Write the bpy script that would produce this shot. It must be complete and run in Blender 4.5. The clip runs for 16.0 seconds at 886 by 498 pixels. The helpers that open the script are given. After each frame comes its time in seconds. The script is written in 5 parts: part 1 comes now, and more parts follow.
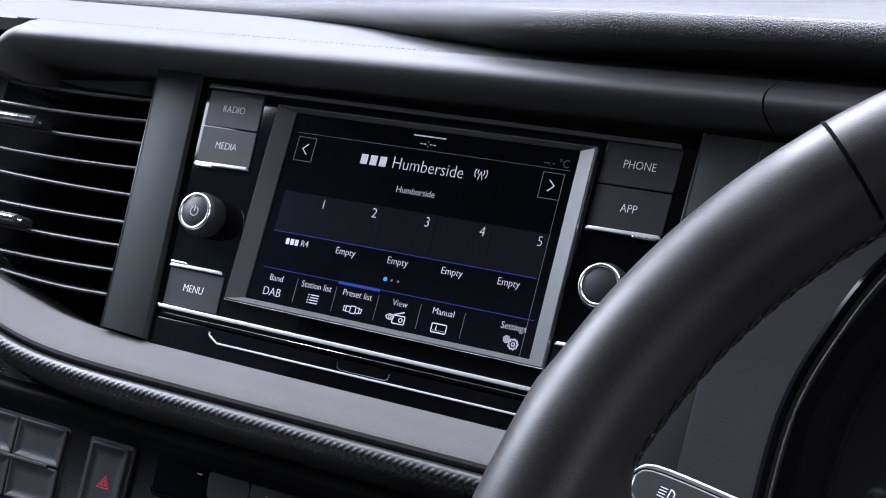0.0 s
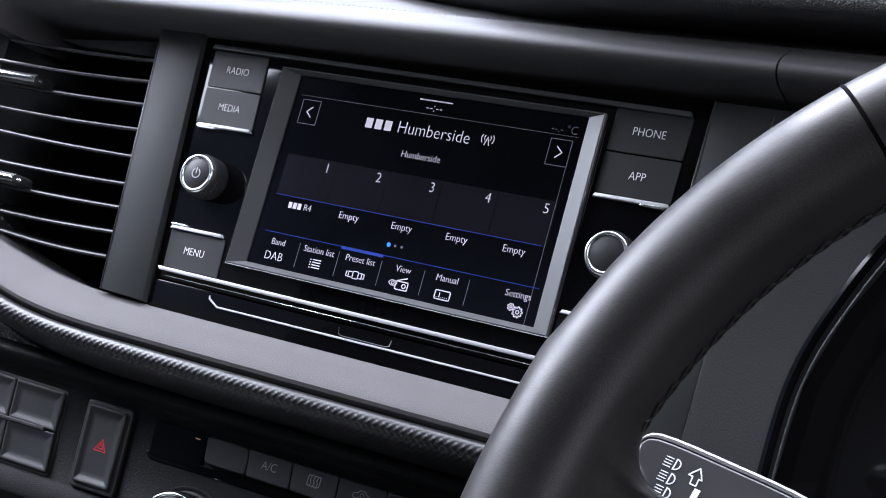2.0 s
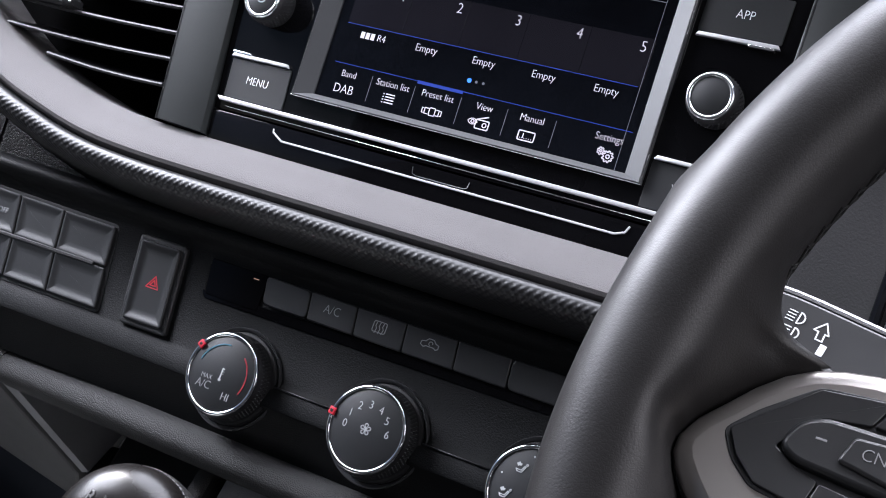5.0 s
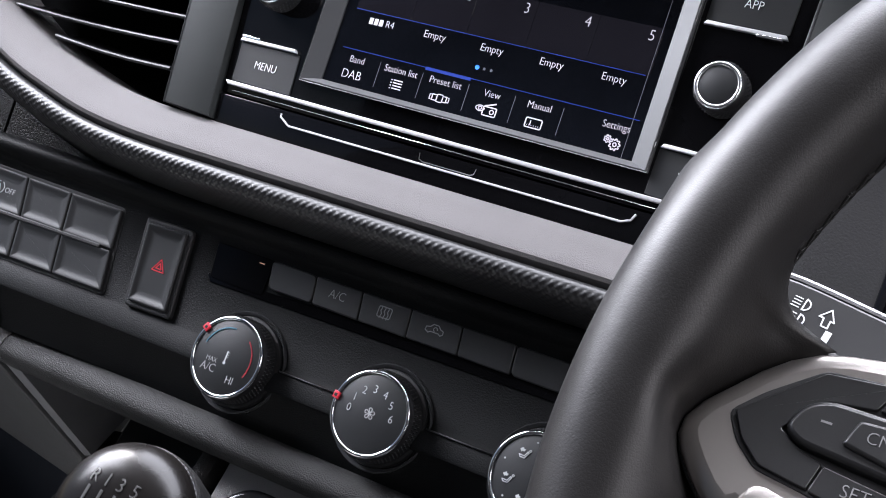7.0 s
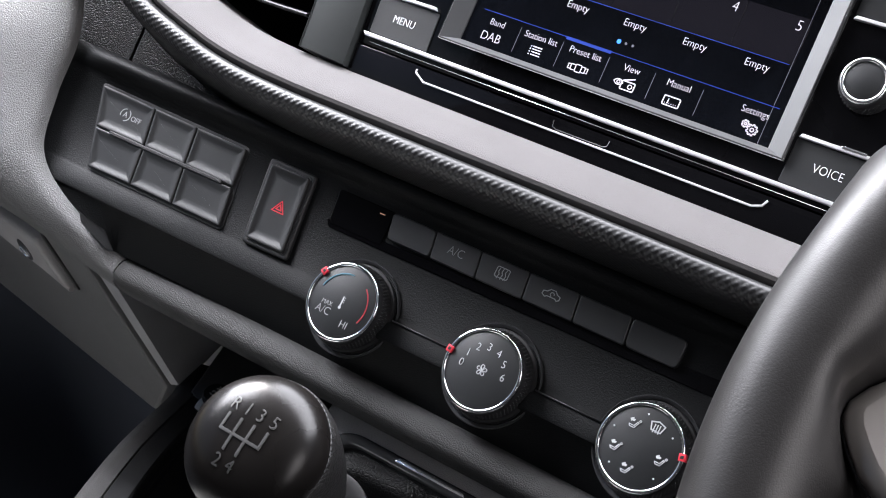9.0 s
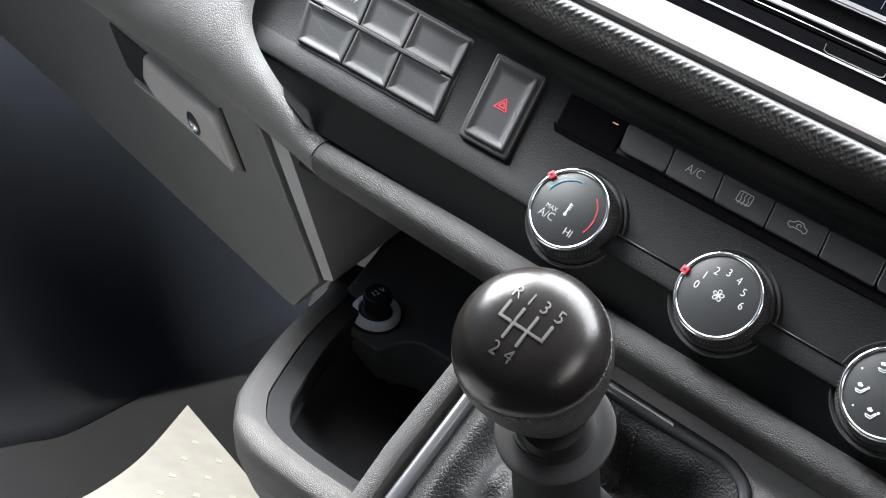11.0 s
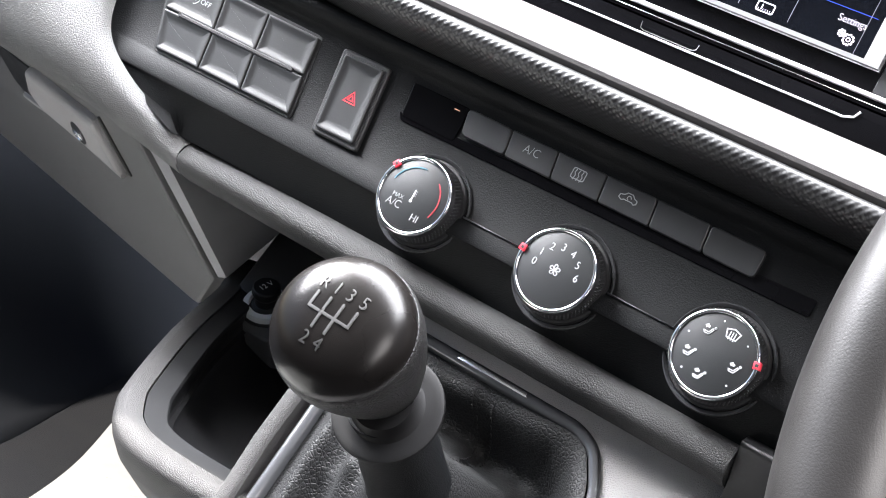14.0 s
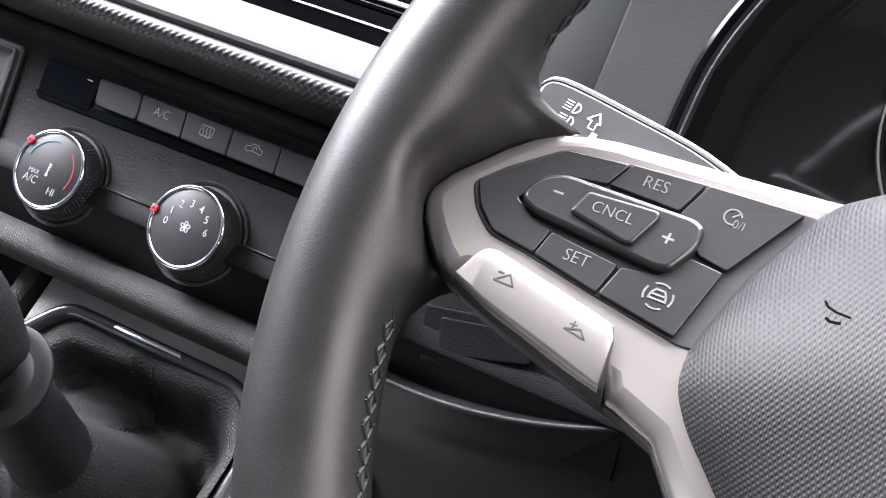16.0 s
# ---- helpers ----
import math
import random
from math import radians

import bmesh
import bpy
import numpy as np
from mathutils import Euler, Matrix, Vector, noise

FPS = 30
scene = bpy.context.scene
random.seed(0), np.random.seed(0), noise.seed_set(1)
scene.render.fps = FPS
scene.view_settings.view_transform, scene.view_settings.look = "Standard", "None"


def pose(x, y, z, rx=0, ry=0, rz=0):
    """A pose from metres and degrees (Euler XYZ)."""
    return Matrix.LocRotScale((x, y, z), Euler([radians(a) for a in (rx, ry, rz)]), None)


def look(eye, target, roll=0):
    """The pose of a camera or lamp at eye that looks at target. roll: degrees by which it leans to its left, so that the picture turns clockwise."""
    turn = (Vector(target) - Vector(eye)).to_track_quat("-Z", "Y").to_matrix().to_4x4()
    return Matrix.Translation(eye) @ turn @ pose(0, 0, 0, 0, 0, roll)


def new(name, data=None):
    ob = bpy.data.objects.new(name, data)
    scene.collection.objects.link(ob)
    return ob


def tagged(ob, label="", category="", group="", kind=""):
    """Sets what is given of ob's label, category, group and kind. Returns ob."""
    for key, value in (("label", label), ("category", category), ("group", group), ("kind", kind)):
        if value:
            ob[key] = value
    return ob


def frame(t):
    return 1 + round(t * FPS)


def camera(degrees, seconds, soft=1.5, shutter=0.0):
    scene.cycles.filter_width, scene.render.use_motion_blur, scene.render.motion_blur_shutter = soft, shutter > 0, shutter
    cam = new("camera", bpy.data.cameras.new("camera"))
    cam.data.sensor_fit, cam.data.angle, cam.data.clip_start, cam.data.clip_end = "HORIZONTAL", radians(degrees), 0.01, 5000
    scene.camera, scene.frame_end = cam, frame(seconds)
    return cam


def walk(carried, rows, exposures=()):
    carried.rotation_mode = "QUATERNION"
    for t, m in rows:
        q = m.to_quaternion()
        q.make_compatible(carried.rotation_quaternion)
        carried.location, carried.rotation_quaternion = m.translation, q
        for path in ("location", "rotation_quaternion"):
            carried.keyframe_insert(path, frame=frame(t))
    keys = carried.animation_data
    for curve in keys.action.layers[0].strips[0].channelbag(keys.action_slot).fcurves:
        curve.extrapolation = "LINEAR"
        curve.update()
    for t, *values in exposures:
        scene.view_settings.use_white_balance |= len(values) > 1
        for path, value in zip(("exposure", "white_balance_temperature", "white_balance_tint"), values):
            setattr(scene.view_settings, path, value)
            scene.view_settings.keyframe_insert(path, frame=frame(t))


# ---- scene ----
cam = camera(36.0, 16.0, soft=1.0)
PATH = [
    (0, (0.2994, -0.5267, 0.8978), (0.0168, -0.0038, 0.8157), 6.03),
    (0.5, (0.2972, -0.5256, 0.8962), (0.0142, -0.0030, 0.8135), 6.11),
    (1, (0.2963, -0.5272, 0.8968), (0.0145, -0.0042, 0.8131), 6.25),
    (1.5, (0.2954, -0.5261, 0.8958), (0.0138, -0.0034, 0.8095), 6.54),
    (2, (0.2945, -0.5214, 0.8921), (0.0140, 0.0009, 0.7998), 7.01),
    (2.5, (0.2826, -0.5166, 0.8863), (0.0036, 0.0042, 0.7819), 7.54),
    (3, (0.2708, -0.5106, 0.8795), (-0.0071, 0.0078, 0.7611), 8.11),
    (3.5, (0.2647, -0.5072, 0.8756), (-0.0109, 0.0094, 0.7444), 8.60),
    (4, (0.2612, -0.5087, 0.8746), (-0.0121, 0.0066, 0.7340), 8.99),
    (4.5, (0.2561, -0.5072, 0.8722), (-0.0155, 0.0069, 0.7242), 9.22),
    (7, (0.2560, -0.5105, 0.8673), (-0.0146, 0.0031, 0.7160), 10.16),
    (7.5, (0.2513, -0.5120, 0.8647), (-0.0198, 0.0007, 0.7109), 10.74),
    (8, (0.2456, -0.5180, 0.8634), (-0.0264, -0.0069, 0.7059), 11.81),
    (8.5, (0.2423, -0.5270, 0.8651), (-0.0319, -0.0187, 0.7025), 13.34),
    (9, (0.2290, -0.5403, 0.8606), (-0.0476, -0.0353, 0.6920), 15.28),
    (9.5, (0.2083, -0.5530, 0.8529), (-0.0697, -0.0512, 0.6768), 17.34),
    (10, (0.1846, -0.5645, 0.8378), (-0.0931, -0.0650, 0.6552), 19.40),
    (12.5, (0.1412, -0.5705, 0.7899), (-0.1247, -0.0702, 0.5925), 23.54),
    (13, (0.1512, -0.5679, 0.7974), (-0.1172, -0.0694, 0.5987), 22.35),
    (13.5, (0.1713, -0.5644, 0.8159), (-0.0972, -0.0661, 0.6170), 20.63),
    (14, (0.2068, -0.5543, 0.8375), (-0.0575, -0.0530, 0.6404), 18.67),
    (14.5, (0.2355, -0.5394, 0.8478), (-0.0201, -0.0324, 0.6536), 16.93),
    (15, (0.2609, -0.5207, 0.8482), (0.0163, -0.0066, 0.6589), 15.57),
    (15.5, (0.2810, -0.5144, 0.8497), (0.0494, 0.0073, 0.6648), 14.84),
    (16, (0.3034, -0.5108, 0.8470), (0.0816, 0.0162, 0.6649), 14.29),
]
walk(cam, [(t, look(eye, target, roll)) for t, eye, target, roll in PATH],
     exposures=[(0.0, -0.60, 5850, 17), (4.5, -0.17, 6120, 17), (9.0, 0.27, 6450, 15), (10.2, 0.84, 6550, 12), (12.3, 1.5, 6500, 8), (14.0, 1.60, 6550, 13), (16.0, 1.18, 6450, 18)])

# ------------------------------------------------------------------ light
world = bpy.data.worlds.new("sky")
scene.world = world
world.use_nodes = True
wn = world.node_tree.nodes
sky = wn.new("ShaderNodeTexSky")
sky.sky_type = "NISHITA"
sky.sun_disc = False
sky.sun_elevation, sky.sun_rotation = radians(42), radians(285.7)
world.node_tree.links.new(sky.outputs["Color"], wn["Background"].inputs["Color"])
wn["Background"].inputs["Strength"].default_value = 0.08


def window_lamp(name, eye, target, sx, sy, watts, colour):
    lamp = bpy.data.lights.new(name, "AREA")
    lamp.shape, lamp.size, lamp.size_y, lamp.energy, lamp.color = "RECTANGLE", sx, sy, watts, colour
    ob = new(name, lamp)
    ob.matrix_world = look(eye, target)
    return ob


window_lamp("windscreen_daylight", (0, 0.28, 1.74), (0, -0.04, 0.75), 1.6, 0.90, 120, (0.93, 0.96, 1.0))
window_lamp("passenger_window_daylight", (-0.96, -0.14, 1.40), (-0.05, -0.05, 0.72), 0.70, 0.55, 56, (0.94, 0.97, 1.0))
window_lamp("driver_window_daylight", (1.00, -0.55, 1.12), (-0.10, -0.05, 0.66), 0.70, 0.70, 12, (1.0, 0.97, 0.94))
sun = bpy.data.lights.new("sun", "SUN")
sun.energy, sun.angle, sun.color = 4.2, radians(0.53), (1.0, 0.95, 0.87)
sun_ob = new("sun", sun)
sun_ob.matrix_world = look((-1.82, 0.60, 1.54), (-0.40, 0.20, 0.2))


# -------------------------------------------------------------- materials
def mat(name, colour, rough=0.5, metal=0.0, grain=0.0, size=900.0, vary=0.12, coat=0.0, cells=False, blotch=25.0, glow=0.0, spec=0.5):
    """A surface with fine relief (grain, its size in cells per metre) and slow variation of colour and gloss."""
    m = bpy.data.materials.new(name)
    m.use_nodes = True
    nt = m.node_tree
    b = nt.nodes["Principled BSDF"]
    link = nt.links.new
    co = nt.nodes.new("ShaderNodeTexCoord").outputs["Object"]
    slow = nt.nodes.new("ShaderNodeTexNoise")
    slow.inputs["Scale"].default_value, slow.inputs["Detail"].default_value = blotch, 6
    link(co, slow.inputs["Vector"])
    ramp = nt.nodes.new("ShaderNodeMapRange")
    ramp.inputs["From Min"].default_value, ramp.inputs["From Max"].default_value = 0.3, 0.7
    ramp.inputs["To Min"].default_value, ramp.inputs["To Max"].default_value = 1 - vary, 1 + vary
    link(slow.outputs["Fac"], ramp.inputs["Value"])
    mix = nt.nodes.new("ShaderNodeVectorMath")
    mix.operation = "SCALE"
    mix.inputs[0].default_value = colour
    link(ramp.outputs["Result"], mix.inputs["Scale"])
    link(mix.outputs["Vector"], b.inputs["Base Color"])
    gloss = nt.nodes.new("ShaderNodeMath")
    gloss.operation = "MULTIPLY"
    gloss.inputs[1].default_value = rough
    link(ramp.outputs["Result"], gloss.inputs[0])
    link(gloss.outputs["Value"], b.inputs["Roughness"])
    b.inputs["Metallic"].default_value = metal
    b.inputs["Specular IOR Level"].default_value = spec
    b.inputs["Coat Weight"].default_value = coat
    if grain:
        if cells == "crease":
            warp = nt.nodes.new("ShaderNodeTexNoise")
            warp.inputs["Scale"].default_value = size * 0.6
            off = nt.nodes.new("ShaderNodeVectorMath")
            off.operation = "MULTIPLY_ADD"
            off.inputs[1].default_value = (0.9 / size,) * 3
            link(warp.outputs["Color"], off.inputs[0])
            link(co, warp.inputs["Vector"])
            link(co, off.inputs[2])
            tex = nt.nodes.new("ShaderNodeTexVoronoi")
            tex.feature = "DISTANCE_TO_EDGE"
            edge = nt.nodes.new("ShaderNodeMapRange")
            edge.inputs["From Max"].default_value = 0.22
            link(tex.outputs["Distance"], edge.inputs["Value"])
            out = edge.outputs["Result"]
        elif cells:
            tex = nt.nodes.new("ShaderNodeTexVoronoi")
            tex.feature = "SMOOTH_F1"
            tex.inputs["Smoothness"].default_value = 0.5
            out = tex.outputs["Distance"]
        else:
            tex = nt.nodes.new("ShaderNodeTexNoise")
            tex.inputs["Detail"].default_value = 3
            out = tex.outputs["Fac"]
        tex.inputs["Scale"].default_value = size
        link(off.outputs["Vector"] if cells == "crease" else co, tex.inputs["Vector"])
        bump = nt.nodes.new("ShaderNodeBump")
        bump.inputs["Strength"].default_value = grain
        bump.inputs["Distance"].default_value = 0.0004
        link(out, bump.inputs["Height"])
        link(bump.outputs["Normal"], b.inputs["Normal"])
    if glow:
        link(mix.outputs["Vector"], b.inputs["Emission Color"])
        b.inputs["Emission Strength"].default_value = glow
    return m


PLASTIC = mat("grained_black_plastic", (0.016, 0.0165, 0.0175), 0.48, grain=0.35, size=1500, spec=0.4)
PAD = mat("leather_grain_pad", (0.031, 0.0305, 0.0302), 0.60, grain=0.62, size=950, cells="crease", spec=0.3)
# PAD grain in a lighter copy, for the stronger light on the dash side
GLOVEPAD = mat("glovebox_grain", (0.095, 0.0942, 0.0940), 0.58, grain=0.60, size=880, cells="crease", spec=0.4)
DASHTOP = mat("soft_dash_top", (0.034, 0.034, 0.0355), 0.5, grain=0.65, size=780, cells="crease", spec=0.5)
# much lighter copy of the PAD grain: light on console and handle coloured in
CONSOLELIT = mat("console_lit_plastic", (0.29, 0.28, 0.278), 0.52, grain=0.58, size=1000, cells="crease", spec=0.55)
KNEE = mat("knee_lip_plastic", (0.009, 0.0092, 0.0098), 0.40, grain=0.2, size=1500, spec=0.42)
GLINT = mat("slat_glint", (0.022, 0.022, 0.024), 0.50, vary=0.05)
VOID = mat("vent_shade_black", (0.002, 0.002, 0.0022), 0.9, spec=0.03)
BOUNCEGROUND = mat("bounce_ground", (0.36, 0.35, 0.33), 0.9, grain=0.4, size=60, blotch=1.5)
PANEL = mat("climate_panel_plastic", (0.0036, 0.0040, 0.0045), 0.58, grain=0.6, size=1500, spec=0.13)
STRIP = mat("dimpled_soft_plastic", (0.012, 0.012, 0.0128), 0.42, grain=0.08, size=2600, vary=0.06, spec=0.5)
BUTTON = mat("button_plastic", (0.0130, 0.0137, 0.0148), 0.45, grain=0.12, size=2600, spec=0.4)
PIANO = mat("gloss_black", (0.003, 0.003, 0.0036), 0.07, vary=0.2, spec=0.13)
# near-black for joints; also stands in for shade inside hollows
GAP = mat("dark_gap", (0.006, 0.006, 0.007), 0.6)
DARKGRAIN = mat("black_grained_filler", (0.006, 0.006, 0.0066), 0.62, grain=0.9, size=700, cells="crease", spec=0.22)
GREY = mat("grey_pillar_plastic", (0.0225, 0.0250, 0.0250), 0.58, grain=0.14, size=3000, spec=0.25)
SILVER = mat("satin_silver_paint", (0.118, 0.1122, 0.1128), 0.76, 0.0, grain=0.55, size=2200, vary=0.06, spec=0.10)
SATIN = mat("satin_black_trim", (0.055, 0.0545, 0.056), 0.64, grain=0.30, size=2600, vary=0.06)
SLAT = mat("vent_slat_plastic", (0.006, 0.006, 0.007), 0.34, grain=0.05, size=2600, vary=0.08, spec=0.25)
EDGE = mat("polished_edge", (0.72, 0.72, 0.74), 0.38, 0.5, vary=0.03)
CHROME = mat("satin_chrome", (0.86, 0.86, 0.88), 0.24, 1.0, vary=0.03)
RING = mat("polished_ring", (0.62, 0.62, 0.64), 0.13, 1.0, vary=0.03)
NICKEL = mat("brushed_nickel", (0.285, 0.263, 0.248), 0.36, 0.88, vary=0.04)
BEZEL = mat("screen_frame_paint", (0.064, 0.0655, 0.068), 0.42, 0.25, vary=0.05)
WHEEL = mat("wheel_leather", (0.0135, 0.0127, 0.0124), 0.42, grain=0.09, size=1200, cells="crease", vary=0.16, blotch=38.0, spec=0.32)
WEB = mat("spoke_leather", (0.0175, 0.0168, 0.0166), 0.48, grain=0.13, size=1200, cells="crease", vary=0.14, blotch=38.0, spec=0.3)
KNOBTOP = mat("knob_cap_satin", (0.0040, 0.0035, 0.0033), 0.27, 0.0, grain=0.05, size=3000, vary=0.06, spec=0.16)
KNOBSKIN = mat("knob_leather", (0.006, 0.0058, 0.0058), 0.48, grain=0.6, size=560, cells="crease", spec=0.22)
BOOT = mat("boot_leather", (0.0105, 0.0107, 0.0110), 0.60, grain=0.62, size=520, cells="crease", spec=0.22)
GROOVELIT = mat("groove_lit_edge", (0.075, 0.073, 0.071), 0.28, 0.4, vary=0.05)
COLLAR = mat("collar_grey", (0.0046, 0.0045, 0.0047), 0.50, grain=0.15, size=2600, spec=0.14)
SOFT = mat("dark_trim", (0.0150, 0.0148, 0.0154), 0.62, grain=0.28, size=1300, spec=0.35)
WELL = mat("footwell_trim", (0.0120, 0.0136, 0.0168), 0.8, grain=0.2, size=900, spec=0.10)
SHELF = mat("shelf_plastic", (0.230, 0.228, 0.236), 0.6, grain=0.3, size=1500, spec=0.4)
POCKETLINER = mat("pocket_liner_plastic", (0.0065, 0.0067, 0.0072), 0.55, grain=0.2, size=1500, spec=0.25)
EDGEPAD = mat("grained_edge_pad", (0.0190, 0.0181, 0.0176), 0.60, grain=0.58, size=1050, cells="crease", spec=0.4)
SURROUND = mat("polished_surround", (0.085, 0.087, 0.092), 0.20, 0.55, vary=0.05)
GRIP = mat("dial_grip_rubber", (0.026, 0.0265, 0.0275), 0.42, vary=0.05, spec=0.4)
LEDGE = mat("socket_ledge_plastic", (0.075, 0.077, 0.080), 0.5, grain=0.2, size=1800, spec=0.4)
COLLARMETAL = mat("socket_collar_metal", (0.80, 0.82, 0.83), 0.36, 0.25, vary=0.04)
KEY = mat("wheel_key_black", (0.0115, 0.0115, 0.012), 0.33, grain=0.05, size=2600, spec=0.45)
DARKGLASS = mat("indicator_glass", (0.003, 0.003, 0.0035), 0.10, vary=0.1, spec=0.08)
WHITE = mat("white_print", (0.46, 0.47, 0.48), 0.6, vary=0.04, spec=0.2)
RADIOPRINT = mat("radio_key_print", (0.86, 0.87, 0.88), 0.6, vary=0.04, spec=0.2)
WHEELPRINT = mat("wheel_key_print", (0.165, 0.165, 0.168), 0.6, vary=0.04, spec=0.2)
DIMPRINT = mat("dim_print", (0.30, 0.305, 0.31), 0.6, vary=0.04, spec=0.2)
RED = mat("red_print", (0.62, 0.03, 0.05), 0.4, vary=0.04)
BLUE = mat("blue_print", (0.07, 0.19, 0.26), 0.4, vary=0.04)
DIMRED = mat("dim_red_print", (0.28, 0.022, 0.032), 0.4, vary=0.04)
SCREEN = mat("display_glass", (0.005, 0.006, 0.009), 0.10, vary=0.15, glow=0.35)
TILE = mat("display_tile", (0.0068, 0.0064, 0.0088), 0.12, vary=0.1, glow=0.35)
LIT = mat("display_white", (0.50, 0.47, 0.52), 0.5, vary=0.02, glow=0.5, spec=0.1)
LITDIM = mat("display_grey", (0.10, 0.10, 0.12), 0.5, vary=0.02, glow=0.5, spec=0.1)
LITBLUE = mat("display_blue", (0.015, 0.035, 0.22), 0.5, vary=0.02, glow=0.7, spec=0.1)
LITDOT = mat("display_dot", (0.03, 0.18, 0.85), 0.4, vary=0.02, glow=0.9)
AMBER = mat("amber_lamp", (0.8, 0.42, 0.28), 0.4, vary=0.02, glow=0.16)
CARPET = mat("floor_carpet", (0.013, 0.0135, 0.015), 0.95, grain=1.0, size=700, spec=0.1)
# pale tone puts the sunlight on this part of the floor into its colour
SUNPATCH = mat("sunlit_floor_sheet", (0.31, 0.312, 0.296), 0.7, grain=0.2, size=400, vary=0.10, blotch=40)
PATCHSPOT = mat("sheet_square", (0.37, 0.372, 0.352), 0.6, vary=0.05)
LINER = mat("headliner", (0.30, 0.30, 0.295), 0.9, grain=0.3, size=900)
THREAD = mat("stitch_thread", (0.0115, 0.0112, 0.0112), 0.6, spec=0.3)
LENS = mat("instrument_lens", (0.012, 0.012, 0.013), 0.07, vary=0.1)


# ------------------------------------------------------------ mesh helpers
DM = pose(-0.0635, 0, 0.85, -18, 0, 0)          # dash frame: x right, y into the dash, z up the radio's face


def face_frame(y0, z0=0.0, lean=0.0, x0=0.0):
    """Frame of a panel in the dash: u right, v up, w out towards the seats."""
    return DM @ pose(x0, y0, z0, 90 + lean, 0, 0)


def axes_frame(origin, w, up=(0, 0, 1)):
    w = Vector(w).normalized()
    u = Vector(up).cross(w).normalized()
    v = w.cross(u)
    m = Matrix((u, v, w)).transposed().to_4x4()
    m.translation = origin
    return m


RADIO = face_frame(0.0)
CLIM = face_frame(0.019, -0.153, -5.7)
SPOKE = DM @ axes_frame((0.2686, -0.1704, -0.1540), (-0.0089, -0.9165, 0.3999))
RIMF = DM @ axes_frame((0.4051, -0.1769, -0.1585), (-0.0379, -0.9887, 0.1451))
CONS = axes_frame((-0.015, -0.05, 0.595), (0, -0.73, 0.68))
GLOVE = axes_frame((-0.3132, 0.0216, 0.5602), (-0.1287, -0.7431, -0.6567))
ID = Matrix.Identity(4)
BASE = {}


def thing(name, at, label, category, group="", kind="", frame_m=ID):
    ob = new(name)
    ob.empty_display_size = 0.02
    ob.location = frame_m @ Vector(at)
    BASE[ob.name] = Vector(ob.location)
    return tagged(ob, label, category, group, kind)


def part(name, geo, material, parent, m=ID, label="", smooth=35, frame_local=None):
    verts, faces = geo
    base = BASE[parent.name] if parent else Vector((0, 0, 0))
    me = bpy.data.meshes.new(name)
    me.from_pydata([(m @ Vector(v)) - base for v in verts], [], faces)
    bm = bmesh.new()
    bm.from_mesh(me)
    bmesh.ops.recalc_face_normals(bm, faces=bm.faces)
    bm.to_mesh(me)
    bm.free()
    me.polygons.foreach_set("use_smooth", [True] * len(me.polygons))
    me.set_sharp_from_angle(angle=radians(smooth))
    for p in me.polygons:
        if len(p.vertices) > 4:
            p.use_smooth = False
    me.materials.append(material)
    ob = new(name, me)
    BASE[ob.name] = base
    if parent:
        ob.parent = parent
    if label:
        ob["label"] = label
    return ob


def single(name, geo, material, label, category, m=ID, group="", kind="", smooth=35):
    """A thing that is one mesh."""
    verts, faces = geo
    vs = [m @ Vector(v) for v in verts]
    low = min(v.z for v in vs)
    base = sum(vs, Vector()) / len(vs)
    base.z = low
    ob = part(name, ([v - base for v in vs], faces), material, None, ID, "", smooth)
    ob.location = base
    BASE[ob.name] = base
    return tagged(ob, label, category, group, kind)


def join(*geos):
    verts, faces = [], []
    for v, f in geos:
        n = len(verts)
        verts += list(v)
        faces += [tuple(i + n for i in face) for face in f]
    return verts, faces


def ccw(poly):
    area = sum(a[0] * b[1] - b[0] * a[1] for a, b in zip(poly, poly[1:] + poly[:1]))
    return list(poly) if area > 0 else list(reversed(poly))


def inset(poly, d):
    out, n = [], len(poly)
    for i in range(n):
        p, q, r = Vector(poly[i - 1]), Vector(poly[i]), Vector(poly[(i + 1) % n])
        e1, e2 = (q - p), (r - q)
        e1 = e1.normalized() if e1.length > 1e-9 else e2.normalized()
        e2 = e2.normalized() if e2.length > 1e-9 else e1
        n1, n2 = Vector((-e1.y, e1.x)), Vector((-e2.y, e2.x))
        k = (n1 + n2)
        k = k / max(0.35, k.dot(n1)) if k.length > 1e-6 else n1
        out.append(tuple(q + k * d))
    return out


def rings_geo(rings, cap0=True, cap1=True):
    n = len(rings[0])
    verts = [tuple(p) for ring in rings for p in ring]
    faces = [(a * n + i, a * n + (i + 1) % n, (a + 1) * n + (i + 1) % n, (a + 1) * n + i) for a in range(len(rings) - 1) for i in range(n)]
    if cap0:
        faces.append(tuple(reversed(range(n))))
    if cap1:
        faces.append(tuple(range((len(rings) - 1) * n, len(rings) * n)))
    return verts, faces


